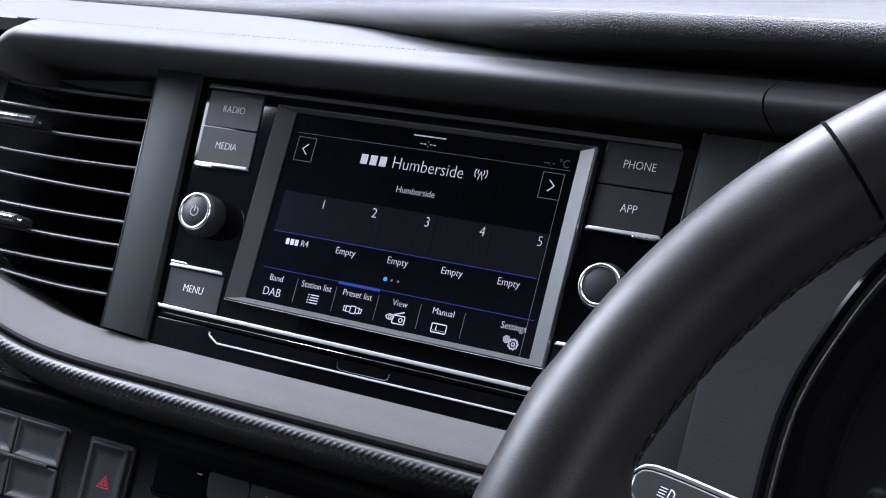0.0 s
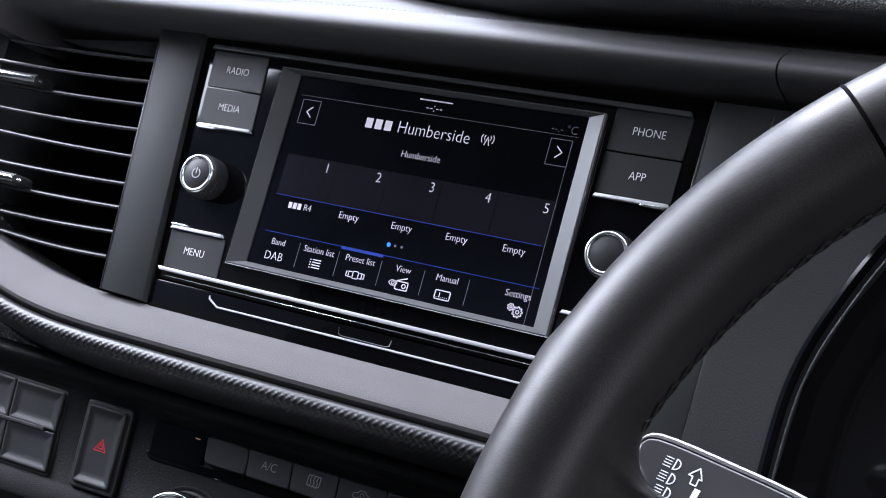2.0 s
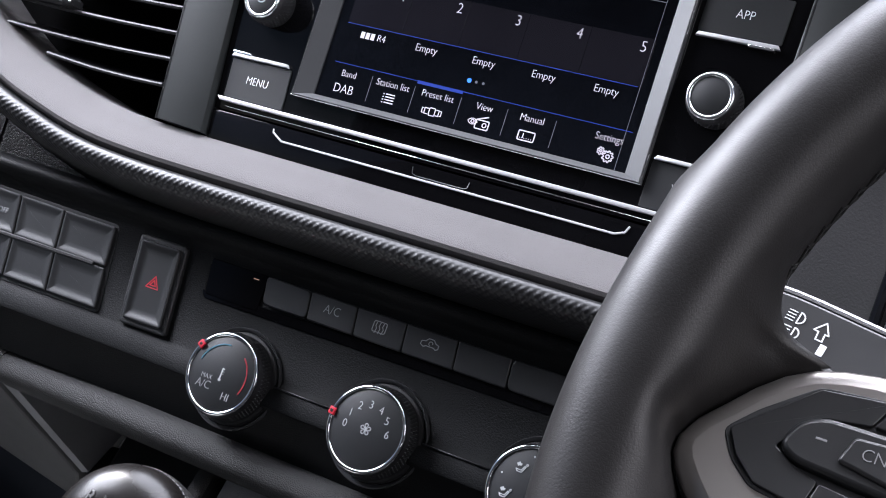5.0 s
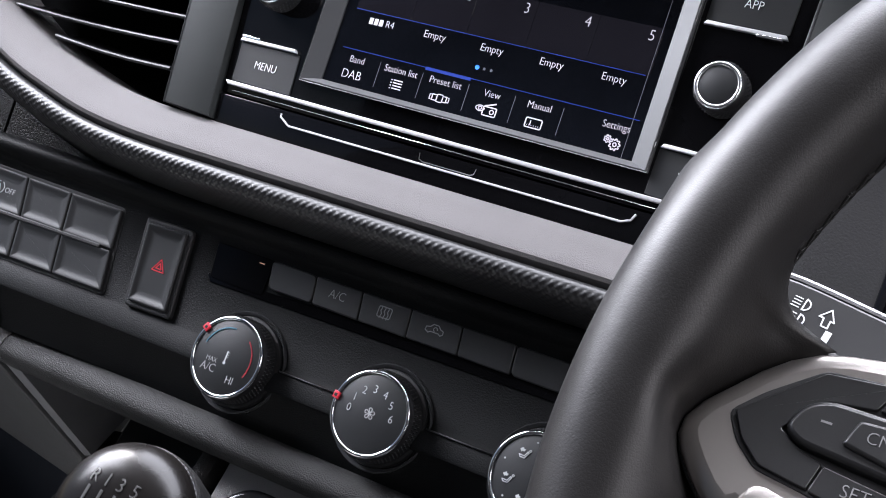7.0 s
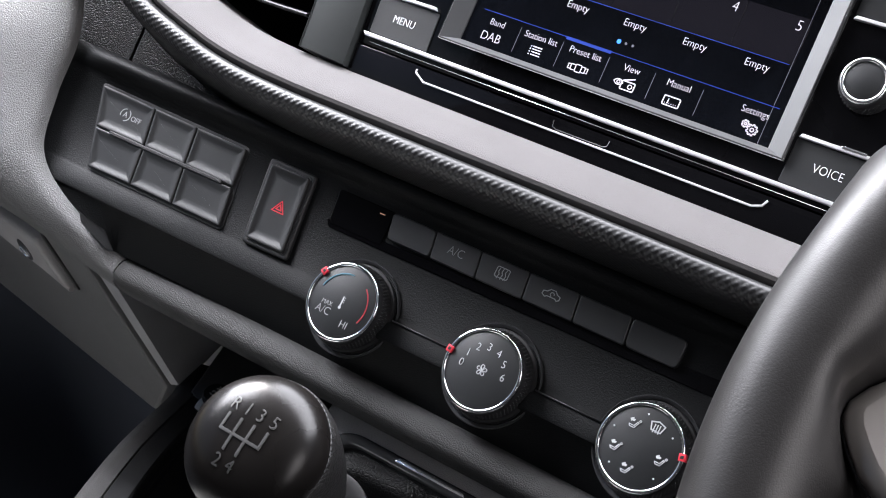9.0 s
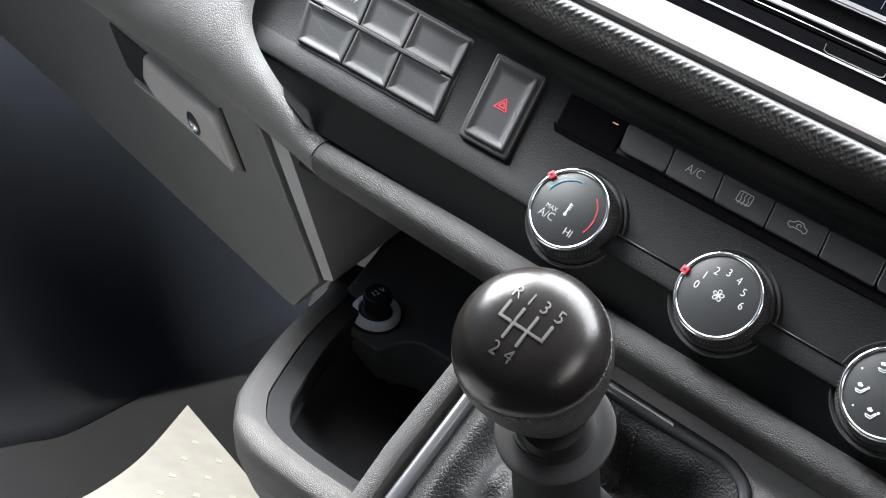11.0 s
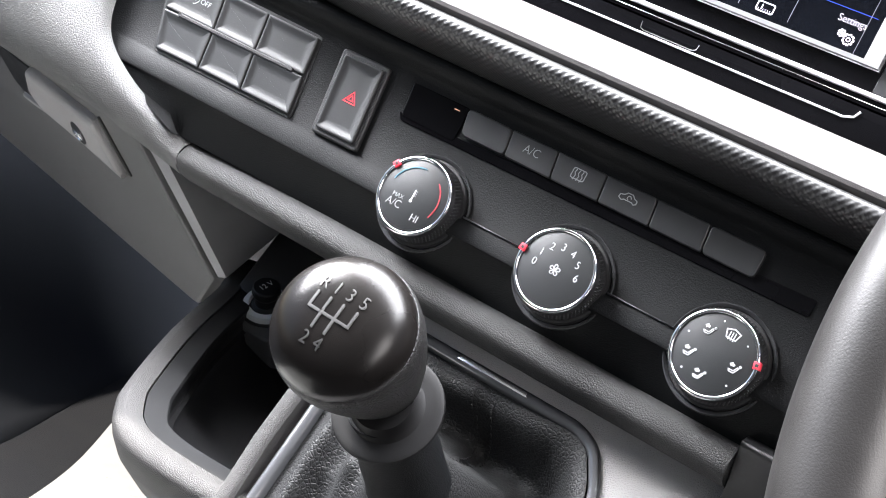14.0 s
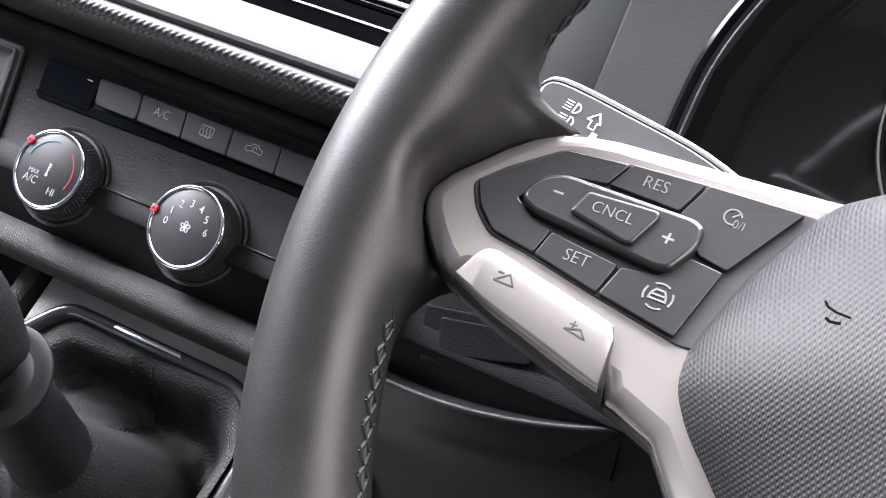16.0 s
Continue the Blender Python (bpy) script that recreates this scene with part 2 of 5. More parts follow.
def prism(poly, w0, w1, b=0.0005, seg=2, dish=0.0):
    """A slab with the outline poly (u, v) from w0 to w1, its front edge rounded by b; dish: depth of a hollow in its face."""
    poly = ccw([tuple(p) for p in poly])
    rings = [[(u, v, w0) for u, v in poly]]
    for k in range(seg + 1):
        a = math.pi / 2 * k / seg
        rings.append([(u, v, w1 - b + b * math.sin(a)) for u, v in inset(poly, b * (1 - math.cos(a)))])
    top = inset(poly, b)
    us, vs = [p[0] for p in top], [p[1] for p in top]
    cu, cv0 = (max(us) + min(us)) / 2, (max(vs) + min(vs)) / 2
    hu, hv = (max(us) - min(us)) / 2, (max(vs) - min(vs)) / 2

    def closer(d, w):
        su, sv = max(0.05, 1 - d / max(hu, 1e-6)), max(0.05, 1 - d / max(hv, 1e-6))
        return [(cu + (u - cu) * su, cv0 + (v - cv0) * sv, w) for u, v in top]
    if dish:
        for d, h in ((0.0004, 0.02), (0.0010, 0.16), (0.0018, 0.46), (0.0027, 0.76), (0.0037, 0.94), (0.0050, 1.0)):
            rings.append(closer(d, w1 - dish * h))
    return rings_geo(rings)


def rrect(cx, cy, w, h, r=0.001, n=3):
    out = []
    for sx, sy, a0 in ((1, 1, 0), (-1, 1, 90), (-1, -1, 180), (1, -1, 270)):
        for k in range(n + 1):
            a = radians(a0 + 90 * k / n)
            out.append((cx + sx * (w / 2 - r) + r * math.cos(a), cy + sy * (h / 2 - r) + r * math.sin(a)))
    return out


def rounded(poly, r=0.001, n=3):
    """The polygon with its corners cut round by about r."""
    poly = ccw([tuple(p) for p in poly])
    out = []
    for i, q in enumerate(poly):
        p, s = Vector(poly[i - 1]), Vector(poly[(i + 1) % len(poly)])
        q = Vector(q)
        d = min(r, (p - q).length * 0.45, (s - q).length * 0.45)
        a, c = q + (p - q).normalized() * d, q + (s - q).normalized() * d
        for k in range(n + 1):
            t = k / n
            out.append(tuple((1 - t) ** 2 * a + 2 * t * (1 - t) * q + t * t * c))
    return out


def lathe(prof, seg=48, c=(0.0, 0.0), bump=None):
    """Turned about w; prof: rows of radius and w, from the base to the top."""
    rings = [[(c[0] + r * math.cos(2 * math.pi * k / seg), c[1] + r * math.sin(2 * math.pi * k / seg), w) for k in range(seg)] for r, w in prof]
    return rings_geo(rings)


def smoothline(pts, n=6, closed=False):
    """A Catmull-Rom curve through points of any size."""
    pts = [Vector(p) for p in pts]
    m, out = len(pts), []
    for i in range(m if closed else m - 1):
        if closed:
            a, b, c, d = pts[i - 1], pts[i], pts[(i + 1) % m], pts[(i + 2) % m]
        else:
            a, b, c, d = pts[max(i - 1, 0)], pts[i], pts[i + 1], pts[min(i + 2, m - 1)]
        for k in range(n):
            t = k / n
            out.append(0.5 * ((2 * b) + (c - a) * t + (2 * a - 5 * b + 4 * c - d) * t * t + (3 * b - a - 3 * c + d) * t ** 3))
    if not closed:
        out.append(pts[-1])
    return [tuple(p) for p in out]


def tube(pts, r, seg=8, closed=False, up=(0, 0, 1), flat=1.0):
    pts = [Vector(p) for p in pts]
    rings, n = [], len(pts)
    for i, p in enumerate(pts):
        a = pts[i - 1] if (closed or i) else p
        b = pts[(i + 1) % n] if (closed or i < n - 1) else p
        t = (b - a).normalized()
        s = t.cross(Vector(up))
        s = s.normalized() if s.length > 1e-6 else Vector((1, 0, 0))
        o = s.cross(t)
        rr = r(i / max(n - 1, 1)) if callable(r) else r
        rings.append([tuple(p + rr * (math.cos(2 * math.pi * k / seg) * s + flat * math.sin(2 * math.pi * k / seg) * o)) for k in range(seg)])
    if closed:
        rings.append(rings[0])
        return rings_geo(rings, False, False)
    return rings_geo(rings)


def along(stations):
    """A solid through cross-sections (equal closed outlines of 3D points)."""
    return rings_geo([list(s) for s in stations])


def sweep_x(profile, x0, x1, nx=2, move=None):
    """A closed outline of (y, z) drawn along x; move(x) gives an offset (dy, dz)."""
    st = []
    for i in range(nx):
        x = x0 + (x1 - x0) * i / (nx - 1)
        dy, dz = move(x) if move else (0, 0)
        st.append([(x, y + dy, z + dz) for y, z in profile])
    return along(st)


def text_geo(body, size, at, align="CENTER", w=0.0, spacing=1.0, thick=0.00008, narrow=0.92):
    cu = bpy.data.curves.new("lettering", "FONT")
    cu.body, cu.size, cu.align_x, cu.align_y, cu.extrude, cu.space_character = body, size, align, "CENTER", thick, spacing
    cu.resolution_u = 3
    cu.offset = -0.015 * size
    ob = bpy.data.objects.new("lettering", cu)
    me = bpy.data.meshes.new_from_object(ob)
    verts = [(at[0] + v.co.x * narrow, at[1] + v.co.y, w + v.co.z) for v in me.vertices]
    faces = [tuple(p.vertices) for p in me.polygons]
    bpy.data.objects.remove(ob)
    bpy.data.curves.remove(cu)
    bpy.data.meshes.remove(me)
    return verts, faces


def bar(u0, v0, u1, v1, w=0.0, t=0.0001):
    return prism([(u0, v0), (u1, v0), (u1, v1), (u0, v1)], w - 0.0002, w + t, 0.00002, 1)


def stroke(pts, width, w=0.0, closed=False):
    """A printed line of that width in the plane of a panel."""
    geos = []
    n = len(pts)
    for i in range(n if closed else n - 1):
        a, b = Vector(pts[i]), Vector(pts[(i + 1) % n])
        d = (b - a).normalized() * width / 2
        s = Vector((-d.y, d.x))
        geos.append(prism([tuple(a - d * 0.8 - s), tuple(b + d * 0.8 - s), tuple(b + d * 0.8 + s), tuple(a - d * 0.8 + s)], w - 0.0002, w + 0.0001, 0.00002, 1))
    return join(*geos)


def arc(cx, cy, r, a0, a1, n=10):
    return [(cx + r * math.cos(radians(a0 + (a1 - a0) * k / n)), cy + r * math.sin(radians(a0 + (a1 - a0) * k / n))) for k in range(n + 1)]


# ------------------------------------------------------------ the cab shell
def box(x0, x1, y0, y1, z0, z1):
    v = [(x, y, z) for z in (z0, z1) for y in (y0, y1) for x in (x0, x1)]
    return v, [(0, 2, 3, 1), (4, 5, 7, 6), (0, 1, 5, 4), (2, 6, 7, 3), (0, 4, 6, 2), (1, 3, 7, 5)]


FLOOR = 0.20
single("floor", box(-0.98, 0.98, -1.7, 0.85, FLOOR - 0.06, FLOOR), CARPET, "dark carpeted cab floor", "floor", kind="structure")
# unseen pale slab outside, added as a reflector for fill light
single("ground", box(-25, 25, -25, 25, -0.55, -0.40), BOUNCEGROUND, "unseen pale ground, added to bounce sunlight into the cab", "ground", kind="structure")
single("wall_front", box(-0.98, 0.98, 0.85, 0.91, FLOOR - 0.06, 1.12), CARPET, "dark bulkhead ahead of the footwell", "wall", kind="structure")
single("wall_rear", box(-0.98, 0.98, -1.76, -1.7, FLOOR - 0.06, 2.0), SOFT, "grey lined wall behind the seats", "wall", kind="structure")
single("ceiling", box(-1.04, 1.04, -1.76, 0.05, 2.0, 2.05), LINER, "pale cloth headliner of the cab", "ceiling", kind="structure")
for side, wall_name in ((-1, "wall_left"), (1, "wall_right")):
    xa, xb = sorted((side * 0.98, side * 1.04))
    sill, front = (0.61, 0.62) if side < 0 else (1.04, 0.12)      # unseen left side: opening and sill height set where the sun falls
    # on the left, the block from 1.43 up is added to shade the trim
    single(wall_name, join(box(xa, xb, -1.76, 0.91, FLOOR - 0.06, sill), box(xa, xb, -1.76, -1.25, sill, 2.0), box(xa, xb, front, 0.91, sill, 1.12), box(xa, xb, 0.14, 0.62 if side < 0 else 0.30, 1.04 if side > 0 else 1.43, 2.0),
                      box(xa, xb, -1.25, 0.12, 1.78, 2.0)), CARPET, "dark unseen body side with an opening shaped to let the sun in" if side < 0 else "dark door side with an open window", "wall", kind="structure")
well = []
for x, y in smoothline([(-0.535, -0.60), (-0.535, -0.10), (-0.533, 0.124), (-0.530, 0.187), (-0.553, 0.285), (-0.576, 0.387), (-0.608, 0.53), (-0.66, 0.80)], 4):
    well.append([(x - dx, y + 0.1 * dx, FLOOR + dz) for dx, dz in ((-0.012, -0.01), (-0.006, 0.001), (0.010, 0.005), (0.04, 0.024), (0.10, 0.072), (0.20, 0.150), (0.40, 0.300), (0.40, -0.02))])
single("footwell_side", along(well), WELL, "smooth dark sloping side of the passenger footwell", "wall trim", kind="structure", smooth=70)


# ---------------------------------------------------------------- dashboard
dash = thing("dashboard", (0.0635, 0.05, -0.25), "black plastic van dashboard with satin silver trim", "dashboard", frame_m=DM)
part("body", sweep_x([(0.040, 0.046), (0.040, -0.142), (0.060, -0.236), (0.075, -0.250), (0.16, -0.220), (0.50, -0.08), (0.50, 0.09), (0.10, 0.09)], -0.214, 0.93), DARKGRAIN, dash, DM)
part("body", sweep_x([(0.040, 0.046), (0.040, -0.142), (0.060, -0.200), (0.090, -0.215), (0.18, -0.200), (0.50, -0.08), (0.50, 0.09), (0.10, 0.09)], -0.76, -0.216), DARKGRAIN, dash, DM)

# upper trim band, shelf behind it and the padded top
def rise(x):
    return (0.0, 0.018 * (x + 0.05))


band_prof = smoothline([(0.030, 0.028), (-0.004, 0.0295), (-0.018, 0.0305), (-0.0245, 0.0335), (-0.0235, 0.0385), (-0.015, 0.0445), (-0.006, 0.0490), (0.030, 0.0480)], 4, True)
band = []
for k in range(8):
    a = radians(85 * (7 - k) / 7.0)
    band.append([(-0.178 - math.sin(a) * (z - 0.016), y + 0.006 * math.sin(a), 0.016 + math.cos(a) * (z - 0.016) + rise(-0.178)[1]) for y, z in band_prof])
for k in range(1, 15):
    x = -0.178 + 0.393 * k / 14
    band.append([(x, y, z + rise(x)[1]) for y, z in band_prof])
part("upper_band", along(band), SATIN, dash, DM, "satin black upper trim band")
part("upper_band", sweep_x(band_prof, 0.2158, 0.75, 10, rise), SATIN, dash, DM, "satin black trim band over the instruments")
part("shelf", sweep_x([(-0.0045, 0.0495), (0.10, 0.101), (0.10, 0.085), (0.0, 0.044)], -0.75, 0.80, 10, rise), SATIN, dash, DM,
     "satin black dash-top shelf")
hood_lip = smoothline([(-0.80, 0.100, 0.090), (-0.20, 0.090, 0.0945), (-0.06, 0.072, 0.0935), (0.03, 0.020, 0.0775), (0.114, -0.026, 0.0635), (0.25, -0.034, 0.0655), (0.80, -0.034, 0.080)], 8)
hood = []
for b in hood_lip:
    b = Vector(b)
    row = [b + Vector((0, 0.10, 0.012)), b + Vector((0, 0.030, -0.0030)), b + Vector((0, 0.012, -0.0048))]
    row += [b + Vector((0, 0.0045 - 0.0060 * math.sin(a), 0.0012 - 0.0060 * math.cos(a))) for a in [math.pi * n / 9 for n in range(1, 8)]]
    row += [b + Vector((0, 0.012, 0.0095)), b + Vector((0, 0.022, 0.0135)), b + Vector((0, 0.10, 0.051)), b + Vector((0, 0.40, 0.185)), b + Vector((0, 0.40, 0.10))]
    hood.append([tuple(p) for p in row])
part("dash_pad", along(hood), DASHTOP, dash, DM, "grained soft pad over the dash top")

# stitched seam along the band
stitches = []
for i in range(150):
    x = -0.20 + i * 0.0030
    dz = rise(x)[1]
    stitches.append(tube([(x, -0.0055, 0.0497 + dz), (x + 0.0012, -0.0060, 0.0499 + dz), (x + 0.0026, -0.0055, 0.0497 + dz)], 0.00022, 5))
tagged(part("stitching", join(*stitches), THREAD, dash, DM, "dark stitched seam"), kind="stuff")
part("seam", tube([(x, -0.0053, 0.0494 + rise(x)[1]) for x in [-0.20 + 0.02 * k for k in range(24)]], 0.00045, 6), GAP, dash, DM, "dark seam line")

# lower silver trim, sweeping up round the air vent
path = smoothline([(0.228, -0.1145), (0.17, -0.1145), (0.10, -0.1145), (-0.03, -0.1145), (-0.085, -0.1140), (-0.118, -0.1115), (-0.145, -0.1060), (-0.172, -0.0985),
                   (-0.200, -0.0860), (-0.235, -0.0640), (-0.275, -0.0300)], 8)
trim, strip = [], []
for i, p in enumerate(path):
    a, b = Vector(path[max(i - 1, 0)]), Vector(path[min(i + 1, len(path) - 1)])
    t = (b - a).normalized()
    out = Vector((-t.y, t.x))      # away from the vent: down on the straight, left at the end
    end = 0.0
    h = 0.0105 - 0.0045 * end
    back = -0.014 * end
    row = []
    for s, y in ((-1.0, 0.004), (-0.985, 0.0002), (-0.94, -0.0010), (-0.5, -0.0052), (0.0, -0.0095), (0.36, -0.0122), (0.52, -0.0128), (0.68, -0.0122), (0.85, -0.0092), (0.97, -0.0055), (1.0, -0.0030)):
        row.append((p[0] + out.x * h * s, y + back, p[1] + out.y * h * s))
    row += [(p[0] + out.x * h, 0.03, p[1] + out.y * h), (p[0] - out.x * h, 0.03, p[1] - out.y * h)]
    trim.append(row)
part("lower_trim", along(trim), SILVER, dash, DM, "satin silver trim ledge")

# dimpled strip under the trim
dimple_verts, dimple_faces = [], []
dense = smoothline([(p[0], p[1], 0) for p in path], 6)
dense = [p for p in dense if -0.27 < p[0] < 0.30]
section = smoothline([(0.0098, -0.0050), (0.0096, -0.0095), (0.0095, -0.0120), (0.0102, -0.0145), (0.0120, -0.0157), (0.0145, -0.0157), (0.0175, -0.0138), (0.0205, -0.0085),
                      (0.0230, -0.0010), (0.0250, 0.0075), (0.0262, 0.0130), (0.0290, 0.0220)], 12)
span = [0.0]
for a, b in zip(section, section[1:]):
    span.append(span[-1] + math.dist(a, b))
rows_n = len(section)
lengths = [0.0]
for a, b in zip(dense, dense[1:]):
    lengths.append(lengths[-1] + (Vector(b) - Vector(a)).length)
count = int(lengths[-1] / 0.00034)
for i in range(count):
    s = lengths[-1] * i / (count - 1)
    k = max(j for j in range(len(lengths)) if lengths[j] <= s + 1e-9)
    k = min(k, len(dense) - 2)
    f = (s - lengths[k]) / max(1e-9, lengths[k + 1] - lengths[k])
    p = Vector(dense[k]).lerp(Vector(dense[k + 1]), f)
    t = (Vector(dense[k + 1]) - Vector(dense[k])).normalized()
    out = Vector((-t.y, t.x))
    for j, (off, y) in enumerate(section):
        q = j / (rows_n - 1)
        a, b = s / 0.0034 + span[j] / 0.0036, s / 0.0034 - span[j] / 0.0036
        stud = 0.5 + 0.25 * (math.cos(2 * math.pi * a) + math.cos(2 * math.pi * b))
        wave = 0.00040 * stud * min(1.0, max(0.10, (q - 0.28) / 0.14))
        dimple_verts.append((p.x + out.x * (off + wave * 0.3), y - wave, p.y + out.y * (off + wave * 0.3)))
for i in range(count - 1):
    for j in range(rows_n - 1):
        a = i * rows_n + j
        dimple_faces.append((a, a + rows_n, a + rows_n + 1, a + 1))
part("dimpled_strip", (dimple_verts, dimple_faces), STRIP, dash, DM, "black strip with a dimpled diamond texture", smooth=60)

# left padded side and the lip under the climate panel
curves = [
    [(-0.236, 0.006, -0.105), (-0.2195, 0.004, -0.137), (-0.2145, 0.001, -0.170), (-0.2037, -0.0015, -0.1995), (-0.174, 0.0055, -0.2185), (-0.145, 0.022, -0.2275)],
    [(-0.243, -0.004, -0.103), (-0.2260, -0.006, -0.138), (-0.2210, -0.007, -0.172), (-0.2105, -0.0090, -0.2040), (-0.177, -0.0005, -0.2240), (-0.145, 0.0145, -0.2320)],
    [(-0.310, 0.002, -0.098), (-0.285, -0.013, -0.140), (-0.264, -0.014, -0.180), (-0.238, -0.009, -0.2165), (-0.190, 0.004, -0.2340), (-0.145, 0.0125, -0.2390)],
    [(-0.420, 0.020, -0.090), (-0.400, 0.006, -0.140), (-0.370, 0.004, -0.185), (-0.290, 0.014, -0.226), (-0.205, 0.022, -0.2390), (-0.145, 0.0200, -0.2450)],
    [(-0.80, 0.040, -0.080), (-0.78, 0.040, -0.140), (-0.70, 0.050, -0.195), (-0.400, 0.055, -0.232), (-0.2116, 0.0426, -0.2390), (-0.145, 0.0380, -0.2480)],
    [(-0.80, 0.080, -0.080), (-0.78, 0.080, -0.140), (-0.70, 0.090, -0.195), (-0.400, 0.085, -0.232), (-0.2116, 0.0700, -0.2390), (-0.145, 0.0700, -0.2480)],
]
across = [smoothline(c, 8) for c in curves]
stations = [[tuple(p) for p in smoothline([c[i] for c in across], 5)] for i in range(len(across[0]))]
n_a, n_b = len(stations), len(stations[0])
part("side_pad", ([p for s in stations for p in s], [(i * n_b + j, (i + 1) * n_b + j, (i + 1) * n_b + j + 1, i * n_b + j + 1) for i in range(n_a - 1) for j in range(n_b - 1)]), GLOVEPAD, dash, DM,
     "grey leather-grained dash side", smooth=80)
end_row = [Vector(p) for p in stations[-1]]
part("lower_lip", along([[(x, p.y, p.z) for p in end_row] + [(x, 0.075, -0.235)] for x in [-0.1442 + 0.0190 * k for k in range(17)]]), PAD, dash, DM, "grained padded lip under the climate panel", smooth=80)
knee = []
for x in [0.1605 + 0.0052 * k for k in range(5)] + [0.1820 + 0.006 * k for k in range(4)] + [0.2060 + 0.012 * k for k in range(48)]:
    far = max(0.0, x - 0.1695)
    bend = 2.3 * far * far if far < 0.10 else 0.023 + 0.40 * (far - 0.10)
    ridge = smoothline([(0.034, -0.2120), (0.0215, -0.2215), (0.0150, -0.2243), (0.0122, -0.2256), (0.0116, -0.2274), (0.0136, -0.2300), (0.0190, -0.2380), (0.0260, -0.2520), (0.0340, -0.3000), (0.0500, -0.4200)], 4)
    knee.append([(x, y, z + bend) for y, z in ridge] + [(x, 0.100, -0.420 + bend), (x, 0.100, -0.212 + bend)])
part("knee_panel", along(knee), KNEE, dash, DM, "black knee panel with a rounded edge", smooth=80)


# grey strips either side of the radio
for label, poly in (("left", [(-0.0962, 0.0305), (-0.0702, 0.0310), (-0.0590, -0.1034), (-0.0855, -0.1024)]), ("right", [(0.1885, 0.0300), (0.2150, 0.0300), (0.2120, -0.1050), (0.1850, -0.1050)])):
    strip_ob = thing("trim_strip", (poly[3][0], 0.0, poly[3][1]), "grey satin plastic strip beside the radio", "trim strip", "strips beside the radio", frame_m=DM)
    part("strip", prism(poly, -0.02, 0.0035, 0.0008), GREY, strip_ob, RADIO)
    part("edge", tube([(poly[0][0], poly[0][1], 0.0032), (poly[3][0], poly[3][1], 0.0032)], 0.0006, 6), BEZEL, strip_ob, RADIO, "thin grey edge")

# ------------------------------------------------------------------ air vent
vent = thing("air_vent", (-0.15, 0.01, -0.095), "black louvred dashboard air vent with chrome-tipped tabs", "air vent", frame_m=DM)
# near-black backing plate stands in for the shade deep in the vent
part("dark_backing", sweep_x([(0.034, 0.030), (0.038, 0.030), (0.038, -0.102), (0.034, -0.102)], -0.235, -0.088), VOID, vent, DM)
part("top_blade", prism([(-0.1720, 0.0190), (-0.1040, 0.0262), (-0.1036, 0.0168), (-0.1540, 0.0165)], -0.016, -0.0075, 0.0010), GREY, vent, RADIO, "grey shut-off blade above the slats")
slat_rows = [(0.0130, 0.0140, -0.198), (0.0010, 0.0030, -0.206), (-0.0105, -0.0090, -0.213), (-0.0235, -0.0220, -0.217), (-0.0352, -0.0360, -0.219), (-0.0515, -0.0500, -0.217),
             (-0.0632, -0.0620, -0.210), (-0.0768, -0.0745, -0.196), (-0.0868, -0.0870, -0.165)]
for za, zb, xl in slat_rows:
    st = []
    for k in range(9):
        x = xl + (-0.0945 - xl) * k / 8
        z = za + (zb - za) * k / 8 - 0.0012 * math.sin(math.pi * k / 8)
        yo = 0.003 * (1 - k / 8)
        st.append([(x, 0.0055 - yo, z), (x, 0.0050 - yo, z + 0.0008), (x, 0.0058 - yo, z + 0.0016), (x, 0.026, z + 0.0062), (x, 0.026, z + 0.0045), (x, 0.0075 - yo, z - 0.0002)])
    blade = part("slat", along(st), SLAT, vent, DM)
    # lighter rod draws the highlight along the slat's front edge
    part("edge_glint", tube([(row[1][0], row[1][1] - 0.0002, row[1][2] - 0.0003) for row in st], 0.0010, 8), GLINT, blade, DM)
for zt, x0, x1 in ((-0.0075, -0.232, -0.1635), (-0.0600, -0.226, -0.1570)):
    tab = part("tab", along([[(x, -0.0045 + dy, zt + dz) for dy, dz in ((0, -0.0030), (-0.0016, -0.0016), (-0.0018, 0.0012), (0, 0.0028), (0.010, 0.0028), (0.010, -0.0030))]
                             for x in (x0, x1 - 0.006, x1 - 0.002)] + [[(x1, 0.0 + dy, zt + dz * 0.5) for dy, dz in ((0, -0.0030), (-0.0016, -0.0016), (-0.0018, 0.0012), (0, 0.0028), (0.006, 0.0028), (0.006, -0.0030))]]), PLASTIC, vent, DM)
    part("chrome_tip", tube([(x0, -0.0062, zt + 0.0006), (x1 - 0.004, -0.0062, zt + 0.0006), (x1 - 0.0005, -0.0022, zt)], 0.0011, 6, flat=0.8), CHROME, tab, DM, "bright chrome strip")

# --------------------------------------------------------------------- radio
radio = thing("radio_unit", (0.06, 0.0, -0.104), "gloss black car radio with a lit preset screen", "car radio", frame_m=DM)
part("face", prism([(-0.0715, 0.0290), (0.1880, 0.0290), (0.1848, -0.0905), (-0.0588, -0.0905)], -0.02, 0.0, 0.0006), PIANO, radio, RADIO)
def lean_u(u, v):
    """Side columns lean slightly outwards towards the top."""
    return u + (0.062 * (v + 0.030) if u > 0.06 else -0.066 * (v + 0.030)) * (0.35 if u > 0.06 else 1.0)


def key(u0, u1, v0, v1):
    return rounded([(lean_u(u0, v0), v0), (lean_u(u1, v0), v0), (lean_u(u1, v1), v1), (lean_u(u0, v1), v1)], 0.0007, 2)


